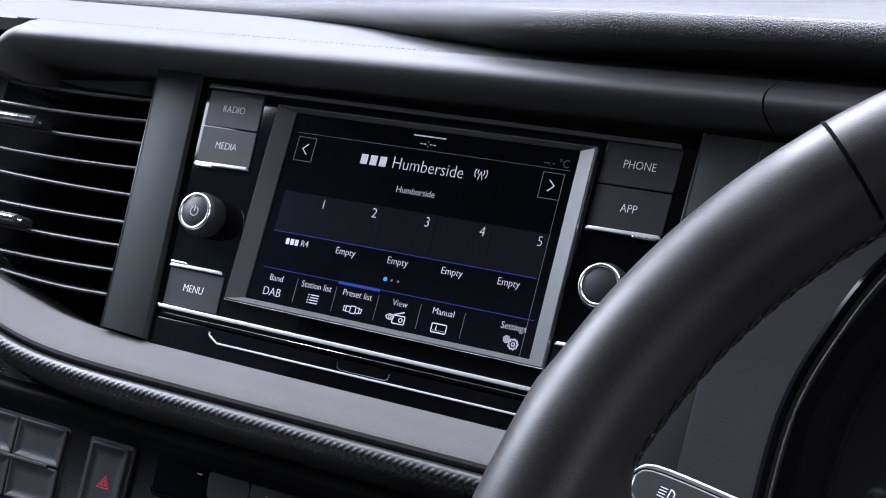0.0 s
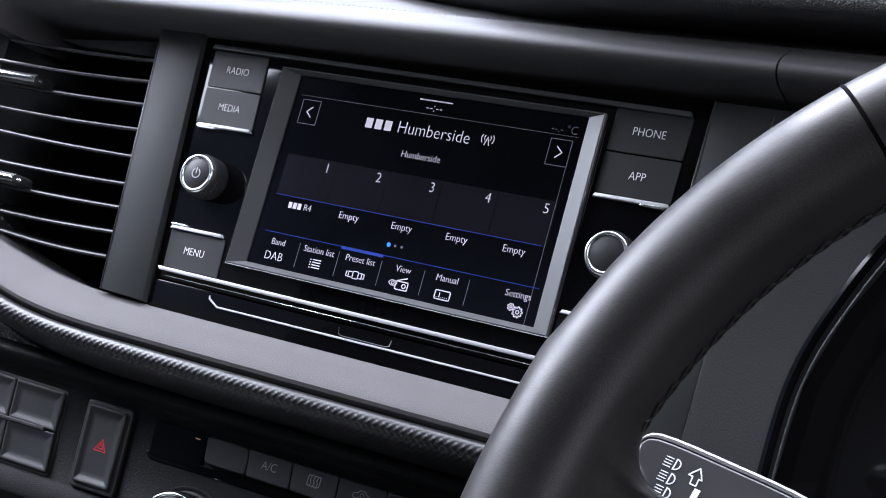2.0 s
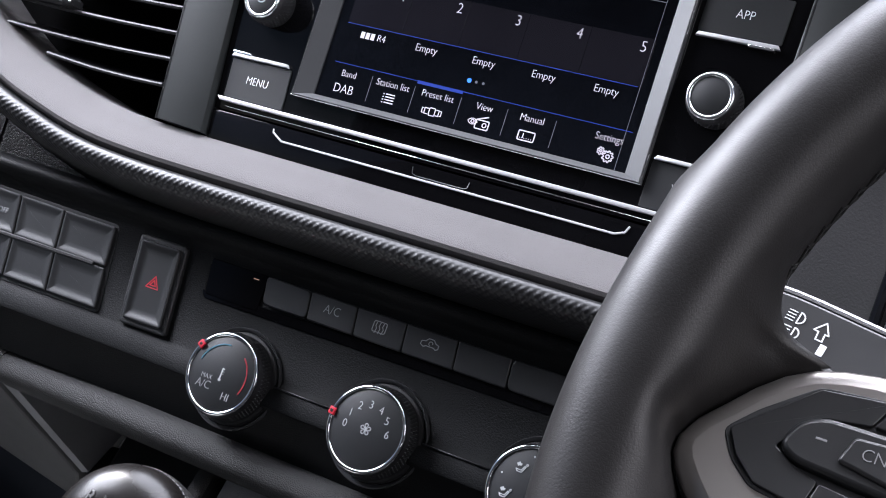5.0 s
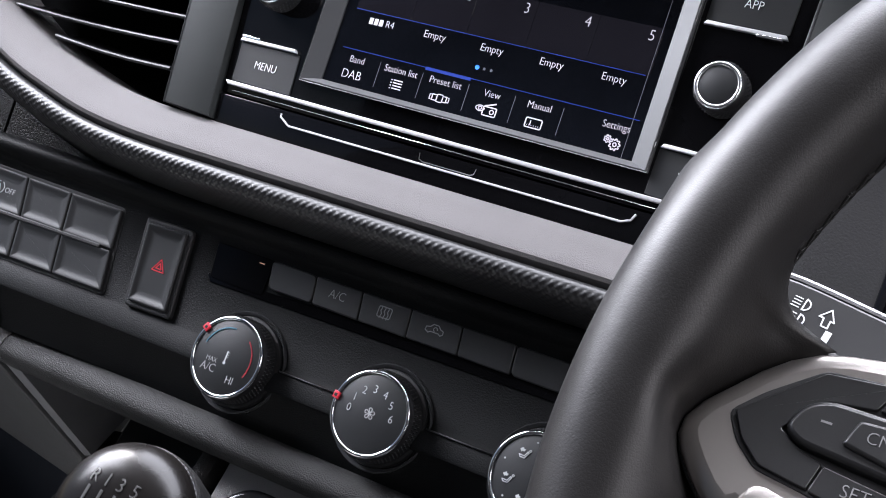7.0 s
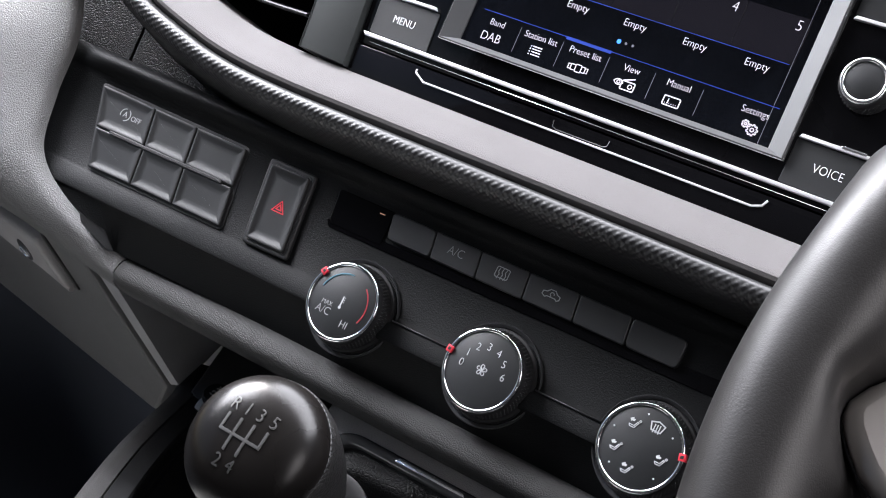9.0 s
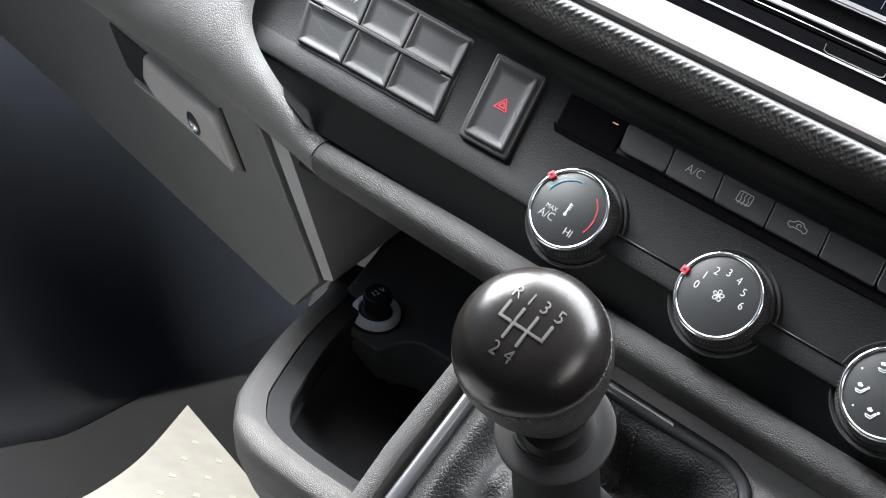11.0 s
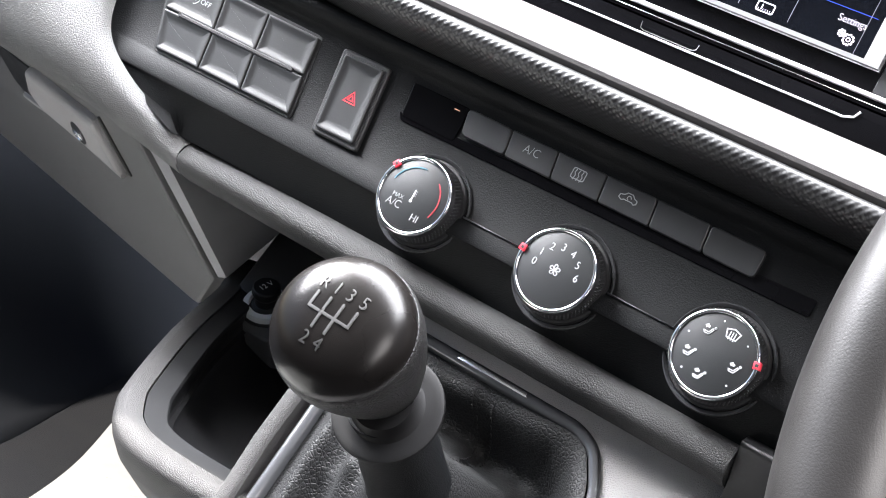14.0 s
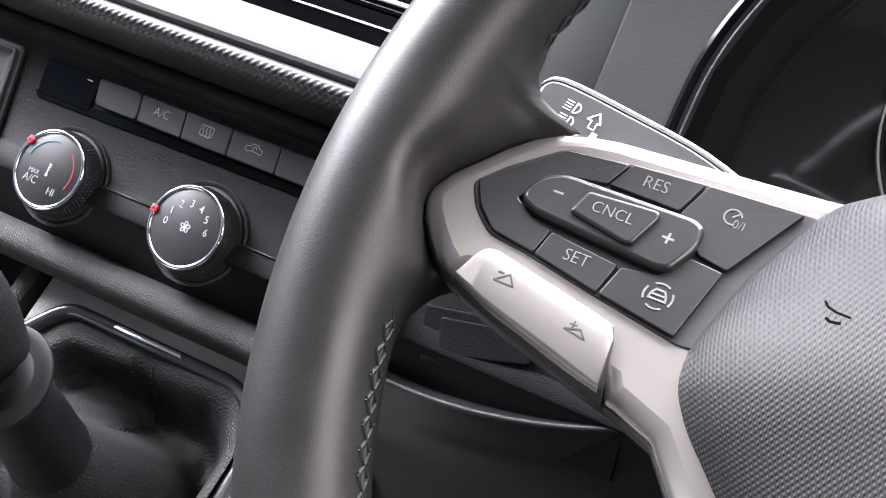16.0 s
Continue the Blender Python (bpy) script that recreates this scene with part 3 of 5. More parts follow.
for word, u0, u1, v0, v1 in (("RADIO", -0.0590, -0.0268, 0.0046, 0.0226), ("MEDIA", -0.0590, -0.0268, -0.0136, 0.0040), ("MENU", -0.0590, -0.0268, -0.0845, -0.0665),
                             ("PHONE", 0.1463, 0.1795, 0.0043, 0.0226), ("APP", 0.1463, 0.1795, -0.0139, 0.0037), ("VOICE", 0.1463, 0.1795, -0.0845, -0.0662)):
    k = part("button", prism(key(u0, u1, v0, v1), -0.002, 0.0006, 0.0003), BUTTON, radio, RADIO, "dark grey push button")
    c = (lean_u((u0 + u1) / 2, (v0 + v1) / 2), (v0 + v1) / 2)
    part("lettering", text_geo(word, 0.0051, c, w=0.0008, narrow=0.86), RADIOPRINT, k, RADIO)
chrome_lines = [[(-0.0640, 0.0242), (0.1800, 0.0236)], [(-0.0600, -0.0148), (-0.0280, -0.0142)], [(-0.0570, -0.0656), (-0.0262, -0.0652)], [(0.1468, -0.0152), (0.1800, -0.0150)],
                [(0.1460, -0.0650), (0.1780, -0.0650)]]
for i, ((ua, va), (ub, vb)) in enumerate(chrome_lines):
    h = 0.0011 if i == 0 else 0.0008
    part("bright_line", prism([(ua, va - h), (ub, vb - h), (ub - 0.001, vb + h), (ua + 0.001, va + h)], -0.001, 0.0020, 0.0004), BEZEL if i == 0 else EDGE, radio, RADIO, "thin satin chrome line")
part("bright_line", prism([(-0.0560, -0.0868), (0.1790, -0.0868), (0.1790, -0.0850), (-0.0575, -0.0850)], -0.001, 0.0022, 0.0005), EDGE, radio, RADIO, "satin chrome line under the radio")
part("bright_line", tube([(-0.0530, -0.0889, 0.0002), (0.1780, -0.0889, 0.0002)], 0.0003, 5), CHROME, radio, RADIO)
for ua, va in ((-0.0555, -0.0643), (0.1640, -0.0643), (-0.0575, -0.0160), (0.1690, -0.0163)):
    part("tab_light", prism(rrect(ua + 0.004, va, 0.010, 0.0012, 0.0004), -0.001, 0.0022, 0.0003), CHROME, radio, RADIO)
# raised frame with slanting inner sides
o = [(-0.0194, -0.0766), (0.1441, -0.0766), (0.1441, 0.0186), (-0.0194, 0.0186)]
i_ = [(-0.0100, -0.0738), (0.1365, -0.0738), (0.1365, 0.0166), (-0.0100, 0.0166)]
fr = [[(u, v, -0.003) for u, v in o], [(u, v, 0.0026) for u, v in o], [(u, v, 0.0032) for u, v in inset(o, 0.0005)], [(u, v, 0.0008) for u, v in i_], [(u, v, -0.002) for u, v in i_]]
part("screen_frame", rings_geo(fr, False, False), BEZEL, radio, RADIO, "satin grey frame round the screen", smooth=20)
part("frame_line", tube([(u, v, 0.0028) for u, v in inset(o, -0.0001)], 0.00022, 4, True, up=(0, 0, 1)), CHROME, radio, RADIO)
screen = part("screen", prism(i_, -0.002, 0.0, 0.00005, 1), SCREEN, radio, RADIO, "dark glass touch screen showing radio presets")
for n in range(5):
    u = -0.0047 + n * 0.02745
    part("tile", prism([(u, -0.0402), (u + 0.0271, -0.0402), (u + 0.0271, -0.0208), (u, -0.0208)], -0.0005, 0.00005, 0.00001, 1), TILE, screen, RADIO)
    part("lettering", text_geo(str(n + 1), 0.0064, (u + 0.0230, -0.0246), w=0.0001), LIT, screen, RADIO)
    if n:
        part("lettering", text_geo("Empty", 0.0046, (u + 0.0135, -0.0442), w=0.0001), LIT, screen, RADIO)
part("lettering", join(text_geo("R4", 0.0043, (0.0138, -0.0442), w=0.0001), *[bar(0.0034 + 0.0025 * k, -0.0456, 0.0053 + 0.0025 * k, -0.0428) for k in range(3)]), LIT, screen, RADIO)
part("lettering", text_geo("Humberside", 0.0081, (0.0478, -0.0004), "LEFT", w=0.0001), LIT, screen, RADIO)
part("lettering", join(*[bar(0.0312 + 0.0050 * k, -0.0028, 0.0348 + 0.0050 * k, 0.0018) for k in range(3)]), LIT, screen, RADIO)
part("lettering", text_geo("Humberside", 0.0044, (0.0634, -0.0120), w=0.0001), LIT, screen, RADIO)
mu, mv = 0.0930, 0.0004
part("mast_icon", join(stroke([(mu - 0.0011, mv - 0.0024), (mu, mv + 0.0012), (mu + 0.0011, mv - 0.0024)], 0.0004, 0.0001), stroke(arc(mu, mv + 0.0004, 0.0030, 145, 215, 5), 0.0004, 0.0001),
                       stroke(arc(mu, mv + 0.0004, 0.0030, -35, 35, 5), 0.0004, 0.0001), stroke(arc(mu, mv + 0.0008, 0.0016, 140, 220, 4), 0.00034, 0.0001),
                       stroke(arc(mu, mv + 0.0008, 0.0016, -40, 40, 4), 0.00034, 0.0001)), LIT, screen, RADIO)
for u, d in ((0.0, 1), (0.1268, -1)):
    part("arrow", stroke([(u + 0.0012 * d, 0.0024), (u - 0.0014 * d, 0.0), (u + 0.0012 * d, -0.0024)], 0.0005, 0.0001), LIT, screen, RADIO)
    part("arrow_box", stroke([(u - 0.0049, -0.0058), (u + 0.0049, -0.0058), (u + 0.0049, 0.0056), (u - 0.0049, 0.0056)], 0.0003, 0.0001, True), LITDIM, screen, RADIO)
part("top_line", join(bar(0.0552, 0.0136, 0.0718, 0.0142), text_geo("--:--", 0.0062, (0.0635, 0.0108), w=0.0001)), LIT, screen, RADIO)
part("lettering", text_geo("--.- °C", 0.0052, (0.1268, 0.0100), w=0.0001), LITDIM, screen, RADIO)
part("rule", bar(-0.0067, 0.0074, 0.1337, 0.0076), LITDIM, screen, RADIO)
part("rule", bar(0.1315, -0.0735, 0.1317, -0.0060), LITDIM, screen, RADIO)
for u0, u1, v in ((-0.0047, 0.1306, -0.0402), (-0.0050, 0.1342, -0.0578)):
    part("blue_rule", bar(u0, v - 0.00012, u1, v + 0.00012), LITBLUE, screen, RADIO)
part("blue_rule", bar(0.0370, -0.0588, 0.0588, -0.0575), LITBLUE, screen, RADIO)
for n, m_ in enumerate((LITDOT, LITDIM, LITDIM)):
    part("dot", prism(arc(0.0599 + 0.0033 * n, -0.0527, 0.0010 if n == 0 else 0.0006, 0, 330, 11), -0.0002, 0.0001, 0.00001, 1), m_, screen, RADIO)
for u in (0.0155, 0.0367, 0.0590, 0.0807, 0.1025):
    part("divider", bar(u - 0.00012, -0.0715, u + 0.00012, -0.0603), LITDIM, screen, RADIO)
for word, u in (("Band", 0.0035), ("Station list", 0.0258), ("Preset list", 0.0478), ("View", 0.0700), ("Manual", 0.0918), ("Settings", 0.1255)):
    part("lettering", text_geo(word, 0.0042, (u + 0.0004, -0.0621), w=0.0001), LIT, screen, RADIO)
part("lettering", text_geo("DAB", 0.0056, (0.0033, -0.0688), w=0.0001), LIT, screen, RADIO)
part("list_icon", join(*[bar(0.0243, -0.0665 - 0.0012 * k, 0.0287, -0.0662 - 0.0012 * k + 0.0002) for k in range(4)], *[bar(0.0230, -0.0666 - 0.0012 * k, 0.0236, -0.0661 - 0.0012 * k) for k in range(4)]), LIT, screen, RADIO)
part("preset_icon", join(stroke(rrect(0.0478, -0.0690, 0.0028, 0.0032, 0.0005, 2), 0.00042, 0.0001, True), stroke([(0.0458, -0.0678), (0.0442, -0.0678), (0.0442, -0.0702), (0.0458, -0.0702)], 0.00042, 0.0001),
                         stroke([(0.0498, -0.0678), (0.0510, -0.0678), (0.0510, -0.0702), (0.0498, -0.0702)], 0.00042, 0.0001), stroke([(0.0436, -0.0680), (0.0430, -0.0680), (0.0430, -0.0700), (0.0436, -0.0700)], 0.00036, 0.0001),
                         stroke([(0.0516, -0.0680), (0.0522, -0.0680), (0.0522, -0.0700), (0.0516, -0.0700)], 0.00036, 0.0001)), LIT, screen, RADIO)
part("view_icon", join(stroke(rrect(0.0715, -0.0692, 0.0060, 0.0036, 0.0005, 2), 0.0005, 0.0001, True), stroke(arc(0.0670, -0.0697, 0.0024, 30, 150, 6) + arc(0.0670, -0.0673, 0.0024, 210, 330, 6), 0.0004, 0.0001, True),
                       stroke(arc(0.0726, -0.0692, 0.0009, 0, 330, 8), 0.0004, 0.0001, True), stroke([(0.0690, -0.0672), (0.0735, -0.0656)], 0.0005, 0.0001), stroke(arc(0.0670, -0.0685, 0.0007, 0, 330, 8), 0.0004, 0.0001, True)), LIT, screen, RADIO)
part("tuner_icon", join(stroke(rrect(0.0918, -0.0692, 0.0072, 0.0038, 0.0006, 2), 0.0005, 0.0001, True), bar(0.0902, -0.0702, 0.0906, -0.0682), *[bar(0.0890 + 0.0010 * k, -0.0704, 0.0893 + 0.0010 * k, -0.0700) for k in range(6)]), LIT, screen, RADIO)


def gear_icon(cu, cv, r, teeth):
    pts = []
    for k in range(teeth * 4):
        rr = r if k % 4 in (0, 1) else r * 0.76
        pts.append((cu + rr * math.cos(2 * math.pi * k / (teeth * 4)), cv + rr * math.sin(2 * math.pi * k / (teeth * 4))))
    return join(stroke(pts, 0.00042, 0.0001, True), stroke(arc(cu, cv, r * 0.32, 0, 330, 8), 0.00042, 0.0001, True))


part("gears_icon", join(gear_icon(0.1240, -0.0676, 0.0015, 7), gear_icon(0.1274, -0.0692, 0.0023, 9)), LIT, screen, RADIO)


def radio_knob(u, v, power):
    k = part("knob", lathe([(0.0098, -0.001), (0.0100, 0.0), (0.0100, 0.0085), (0.0095, 0.0100), (0.0090, 0.0105)], 56, (u, v)), GAP, radio, RADIO, "black ribbed rotary knob")
    ribs = []
    for a in range(40):
        for b in range(4):
            an = 2 * math.pi * (a + 0.5 * (b % 2)) / 40
            c, s = math.cos(an), math.sin(an)
            w = 0.0016 + b * 0.0019
            ribs.append(([(u + 0.0098 * c - 0.0006 * s, v + 0.0098 * s + 0.0006 * c, w), (u + 0.0098 * c + 0.0006 * s, v + 0.0098 * s - 0.0006 * c, w),
                          (u + 0.0098 * c, v + 0.0098 * s, w - 0.0009), (u + 0.0098 * c, v + 0.0098 * s, w + 0.0009), (u + 0.0106 * c, v + 0.0106 * s, w)],
                         [(0, 2, 4), (2, 1, 4), (1, 3, 4), (3, 0, 4)]))
    part("ribs", join(*ribs), PLASTIC, k, RADIO)
    part("ring", lathe([(0.0076, 0.0100)] + [(0.0082 + 0.0010 * math.cos(q), 0.0110 + 0.0011 * math.sin(q)) for q in [-0.6 + (math.pi + 1.0) * j / 10 for j in range(11)]], 64, (u, v)), CHROME, k, RADIO, "chrome ring")
    part("cap", lathe([(0.0076, 0.0100), (0.0074, 0.0113), (0.0070, 0.0115), (0.0001, 0.0116)], 40, (u, v)), BUTTON, k, RADIO, "black satin cap")
    if power:
        part("power_icon", join(stroke(arc(u, v, 0.0022, 120, 420, 12), 0.0004, 0.0117), stroke([(u, v), (u, v + 0.0026)], 0.0004, 0.0117)), WHITE, k, RADIO)


radio_knob(-0.0435, -0.0400, True)
radio_knob(0.1630, -0.0398, False)

# flap under the radio
flap = thing("storage_flap", (0.06, 0.0, -0.104), "gloss black flap with a thin bright line", "flap", frame_m=DM)
part("panel", prism([(-0.0586, -0.0912), (0.1846, -0.0912), (0.1840, -0.1060), (-0.0570, -0.1060)], -0.02, 0.0006, 0.0005), PIANO, flap, RADIO)
part("bright_line", tube([(-0.0238, -0.0930, 0.0008), (-0.0236, -0.0945, 0.0008), (-0.0183, -0.0975, 0.0008), (0.1395, -0.0972, 0.0008), (0.1435, -0.0958, 0.0008), (0.1450, -0.0930, 0.0008)], 0.00050, 6), EDGE, flap, RADIO)
part("finger_notch", tube([(0.0476, -0.0928, 0.0007), (0.0480, -0.0955, 0.0007), (0.0500, -0.0962, 0.0007), (0.0725, -0.0962, 0.0007), (0.0742, -0.0955, 0.0007), (0.0746, -0.0930, 0.0007)], 0.00022, 5), BEZEL, flap, RADIO)

# ------------------------------------------------------------ climate panel
def cv(z):
    return z + 0.153


panel = thing("climate_panel", (0.0, 0.02, -0.228), "black plastic heater control panel with three dials", "climate control", frame_m=DM)
def panel_move(x):
    d = max(0.0, -0.055 - x)
    return (-0.0787 * d * d / (d + 0.012), 0.0)


prof = smoothline([(0.042, -0.139), (0.020, -0.1385), (0.0125, -0.1400), (0.0105, -0.1430), (0.0125, -0.1465), (0.0175, -0.1500)], 3)
prof = [(a, b) for a, b in prof] + [(0.0190, -0.1530), (0.0152, -0.1965), (0.0142, -0.1980), (0.0136, -0.1988), (0.0106, -0.2068), (0.0108, -0.2082), (0.0124, -0.2094), (0.0205, -0.2285), (0.0450, -0.2285)]
st = []
for k in range(70):
    x = -0.238 + 0.50 * k / 69
    row = []
    for y, z in prof:
        edge = -0.2365 + 0.0195 * max(0.0, min(1.0, (-0.138 - z) / 0.064)) + 0.055 * max(0.0, (-0.205 - z) / 0.0202) ** 1.3
        f = max(0.0, min(1.0, (-0.192 - x) / 0.034))
        f = f * f * (3 - 2 * f)
        y = y + f * max(0.0, 0.0190 + 0.0874 * (z + 0.153) - y)
        row.append((max(x, edge) if x < -0.05 else x, y + panel_move(x)[0], z))
    st.append(row)
part("panel", along(st), PANEL, panel, DM)
glass = part("display_window", prism(rounded([(-0.0472, cv(-0.1550)), (-0.0150, cv(-0.1550)), (-0.0150, cv(-0.1715)), (-0.0448, cv(-0.1715))], 0.0015), -0.002, 0.0008, 0.0004), DARKGLASS, panel, CLIM, "small gloss black indicator window")
part("indicator_lamp", prism(rrect(-0.0208, cv(-0.1580), 0.0030, 0.0005, 0.0002), 0.0, 0.0010, 0.0001, 1), AMBER, glass, CLIM, "small lit amber lamp")
part("button_slot", prism(rounded([(-0.0470, cv(-0.1700)), (0.1600, cv(-0.1640)), (0.1600, cv(-0.1715)), (-0.0440, cv(-0.1735))], 0.001), -0.004, 0.0004, 0.0003), PIANO, panel, CLIM)
tops, lows = [-0.0154, 0.0091, 0.0333, 0.0582, 0.0831, 0.1083, 0.1339], [-0.0128, 0.0112, 0.0355, 0.0598, 0.0848, 0.1097, 0.1342]
for n in range(6):
    g = 0.00028
    poly = [(lows[n] + g, -0.0146), (lows[n + 1] - g, -0.0146), (tops[n + 1] - g, -0.0022), (tops[n] + g, -0.0022)]
    k = part("button", prism(rounded(poly, 0.0026 if n in (0, 5) else 0.0011, 3), -0.002, 0.0024, 0.0006, 3), BUTTON, panel, CLIM, "low black push button")
    c = ((tops[n] + tops[n + 1] + lows[n] + lows[n + 1]) / 4, cv(-0.1606))
    if n == 1:
        part("lettering", text_geo("A/C", 0.0056, c, w=0.0025), DIMPRINT, k, CLIM)
    if n == 2:
        part("icon", join(stroke(rrect(c[0], c[1], 0.0064, 0.0046, 0.0007, 2), 0.00040, 0.0025, True),
                          *[stroke([(c[0] + d, c[1] - 0.0028), (c[0] + d + 0.0004, c[1] - 0.0008), (c[0] + d - 0.0003, c[1] + 0.0004), (c[0] + d, c[1] + 0.0018)], 0.00036, 0.0025) for d in (-0.0017, 0, 0.0017)]), DIMPRINT, k, CLIM)
    if n == 3:
        part("icon", join(stroke([(c[0] - 0.0042, c[1] - 0.0008), (c[0] - 0.0040, c[1] + 0.0006), (c[0] - 0.0022, c[1] + 0.0010), (c[0] - 0.0010, c[1] + 0.0022), (c[0] + 0.0014, c[1] + 0.0022), (c[0] + 0.0026, c[1] + 0.0010),
                                  (c[0] + 0.0042, c[1] + 0.0004), (c[0] + 0.0042, c[1] - 0.0008)], 0.00040, 0.0025), stroke([(c[0] + 0.0042, c[1] - 0.0010), (c[0] + 0.0032, c[1] - 0.0016), (c[0] + 0.0022, c[1] - 0.0010), (c[0] - 0.0016, c[1] - 0.0010), (c[0] - 0.0026, c[1] - 0.0016), (c[0] - 0.0042, c[1] - 0.0008)], 0.00040, 0.0025),
                          stroke(arc(c[0] + 0.0004, c[1] + 0.0003, 0.0009, 0, 250, 7), 0.00034, 0.0025)), DIMPRINT, k, CLIM)


def seat_icon(u, v, w, s=1.0):
    """A reclined seat outline with a ring above it and a filled arrow, as printed on the air direction dial."""
    d = 0.001 * s
    seat = [(u - 2.2 * d, v - 1.0 * d), (u - 1.6 * d, v - 1.9 * d), (u + 0.6 * d, v - 1.9 * d), (u + 1.8 * d, v + 0.6 * d), (u + 1.2 * d, v + 0.9 * d), (u + 0.2 * d, v - 1.1 * d)]
    arrow = [(u - 2.6 * d, v + 1.3 * d), (u - 1.2 * d, v + 2.3 * d), (u - 1.1 * d, v + 1.7 * d), (u - 0.1 * d, v + 1.6 * d), (u - 0.5 * d, v + 0.6 * d), (u - 1.5 * d, v + 0.7 * d), (u - 1.6 * d, v + 0.2 * d)]
    return join(stroke(seat, 0.00034, w, True), stroke(arc(u + 2.2 * d, v + 1.6 * d, 0.45 * d, 0, 300, 6), 0.00030, w, True), prism(arrow, w - 0.0002, w + 0.0001, 0.00001, 1))


def climate_knob(u, kind_n, pointer):
    v = cv(-0.2020)
    k = part("dial", lathe([(0.0205, -0.006), (0.0207, 0.0006), (0.0204, 0.0012), (0.0192, 0.0014), (0.0188, 0.0030), (0.0187, 0.0095), (0.0180, 0.0108)], 72, (u, v)), GAP, panel, CLIM, "round black dial with chrome ring")
    teeth = []
    for a in range(72):
        for b in range(3):
            an = 2 * math.pi * (a + 0.5 * (b % 2)) / 72
            c, s = math.cos(an), math.sin(an)
            w = 0.0036 + b * 0.0024
            teeth.append(([(u + 0.0186 * c - 0.0006 * s, v + 0.0186 * s + 0.0006 * c, w), (u + 0.0186 * c + 0.0006 * s, v + 0.0186 * s - 0.0006 * c, w),
                           (u + 0.0186 * c, v + 0.0186 * s, w - 0.0011), (u + 0.0186 * c, v + 0.0186 * s, w + 0.0011), (u + 0.0195 * c, v + 0.0195 * s, w)],
                          [(0, 2, 4), (2, 1, 4), (1, 3, 4), (3, 0, 4)]))
    part("grip", join(*teeth), GRIP, k, CLIM)
    part("base_ring", lathe([(0.0206, -0.001), (0.0221, 0.0010), (0.0225, 0.0012), (0.0229, 0.0006), (0.0229, -0.001)], 72, (u, v)), SURROUND, k, CLIM, "thin polished base ring")
    part("ring", lathe([(0.0166, 0.0100)] + [(0.0173 + 0.0010 * math.cos(b), 0.0115 + 0.0012 * math.sin(b)) for b in [-0.6 + (math.pi + 1.0) * j / 10 for j in range(11)]], 80, (u, v)), RING, k, CLIM, "bright chrome ring")
    part("face", lathe([(0.0166, 0.0100), (0.0164, 0.0117), (0.0158, 0.0120), (0.0001, 0.0121)], 60, (u, v)), BUTTON, k, CLIM, "matt black dial face")
    a = radians(pointer)
    pu, pv = u + 0.0174 * math.cos(a), v + 0.0174 * math.sin(a)
    t = Vector((-math.sin(a), math.cos(a))) * 0.0015
    n = Vector((math.cos(a), math.sin(a))) * 0.0014
    part("pointer", prism([(pu - t.x - n.x, pv - t.y - n.y), (pu + t.x - n.x, pv + t.y - n.y), (pu + t.x + n.x, pv + t.y + n.y), (pu - t.x + n.x, pv - t.y + n.y)], 0.0095, 0.0131, 0.0003), RED, k, CLIM, "red pointer mark")
    part("pointer_window", prism([(pu - t.x * 0.45 - n.x * 0.5, pv - t.y * 0.45 - n.y * 0.5), (pu + t.x * 0.45 - n.x * 0.5, pv + t.y * 0.45 - n.y * 0.5), (pu + t.x * 0.45 + n.x * 0.5, pv + t.y * 0.45 + n.y * 0.5), (pu - t.x * 0.45 + n.x * 0.5, pv - t.y * 0.45 + n.y * 0.5)], 0.0125, 0.0132, 0.0001, 1), GAP, k, CLIM)
    w = 0.0122
    if kind_n == 0:
        part("cold_arc", stroke(arc(u, v, 0.0128, 92, 165, 14), 0.00055, w), BLUE, k, CLIM)
        part("hot_arc", stroke(arc(u, v, 0.0128, -25, 48, 14), 0.00055, w), DIMRED, k, CLIM)
        part("lettering", join(text_geo("MAX", 0.0030, (u - 0.0066, v - 0.0030), w=w), text_geo("A/C", 0.0052, (u - 0.0070, v - 0.0066), w=w), text_geo("HI", 0.0048, (u + 0.0058, v - 0.0090), w=w)), DIMPRINT, k, CLIM)
        part("thermometer", join(bar(u - 0.0002, v - 0.0028, u + 0.0003, v + 0.0026, w), prism(arc(u + 0.0001, v - 0.0026, 0.0007, 0, 330, 8), w - 0.0002, w + 0.0001, 0.00001, 1),
                                 *[bar(u + 0.0006, v - 0.0002 + 0.0011 * j, u + 0.0012, v + 0.0001 + 0.0011 * j, w) for j in range(3)]), WHITE, k, CLIM)
    if kind_n == 1:
        for j, an in enumerate((183, 154, 125, 96, 66, 36, 4)):
            part("lettering", text_geo(str(j), 0.0048, (u + 0.0100 * math.cos(radians(an)), v + 0.0100 * math.sin(radians(an))), w=w), WHITE, k, CLIM)
        part("fan_icon", join(*[stroke([(u, v)] + arc(u + 0.0017 * math.cos(radians(b)), v + 0.0017 * math.sin(radians(b)), 0.0007, b - 130, b + 100, 7), 0.00028, w, True) for b in (20, 92, 164, 236, 308)]), WHITE, k, CLIM)
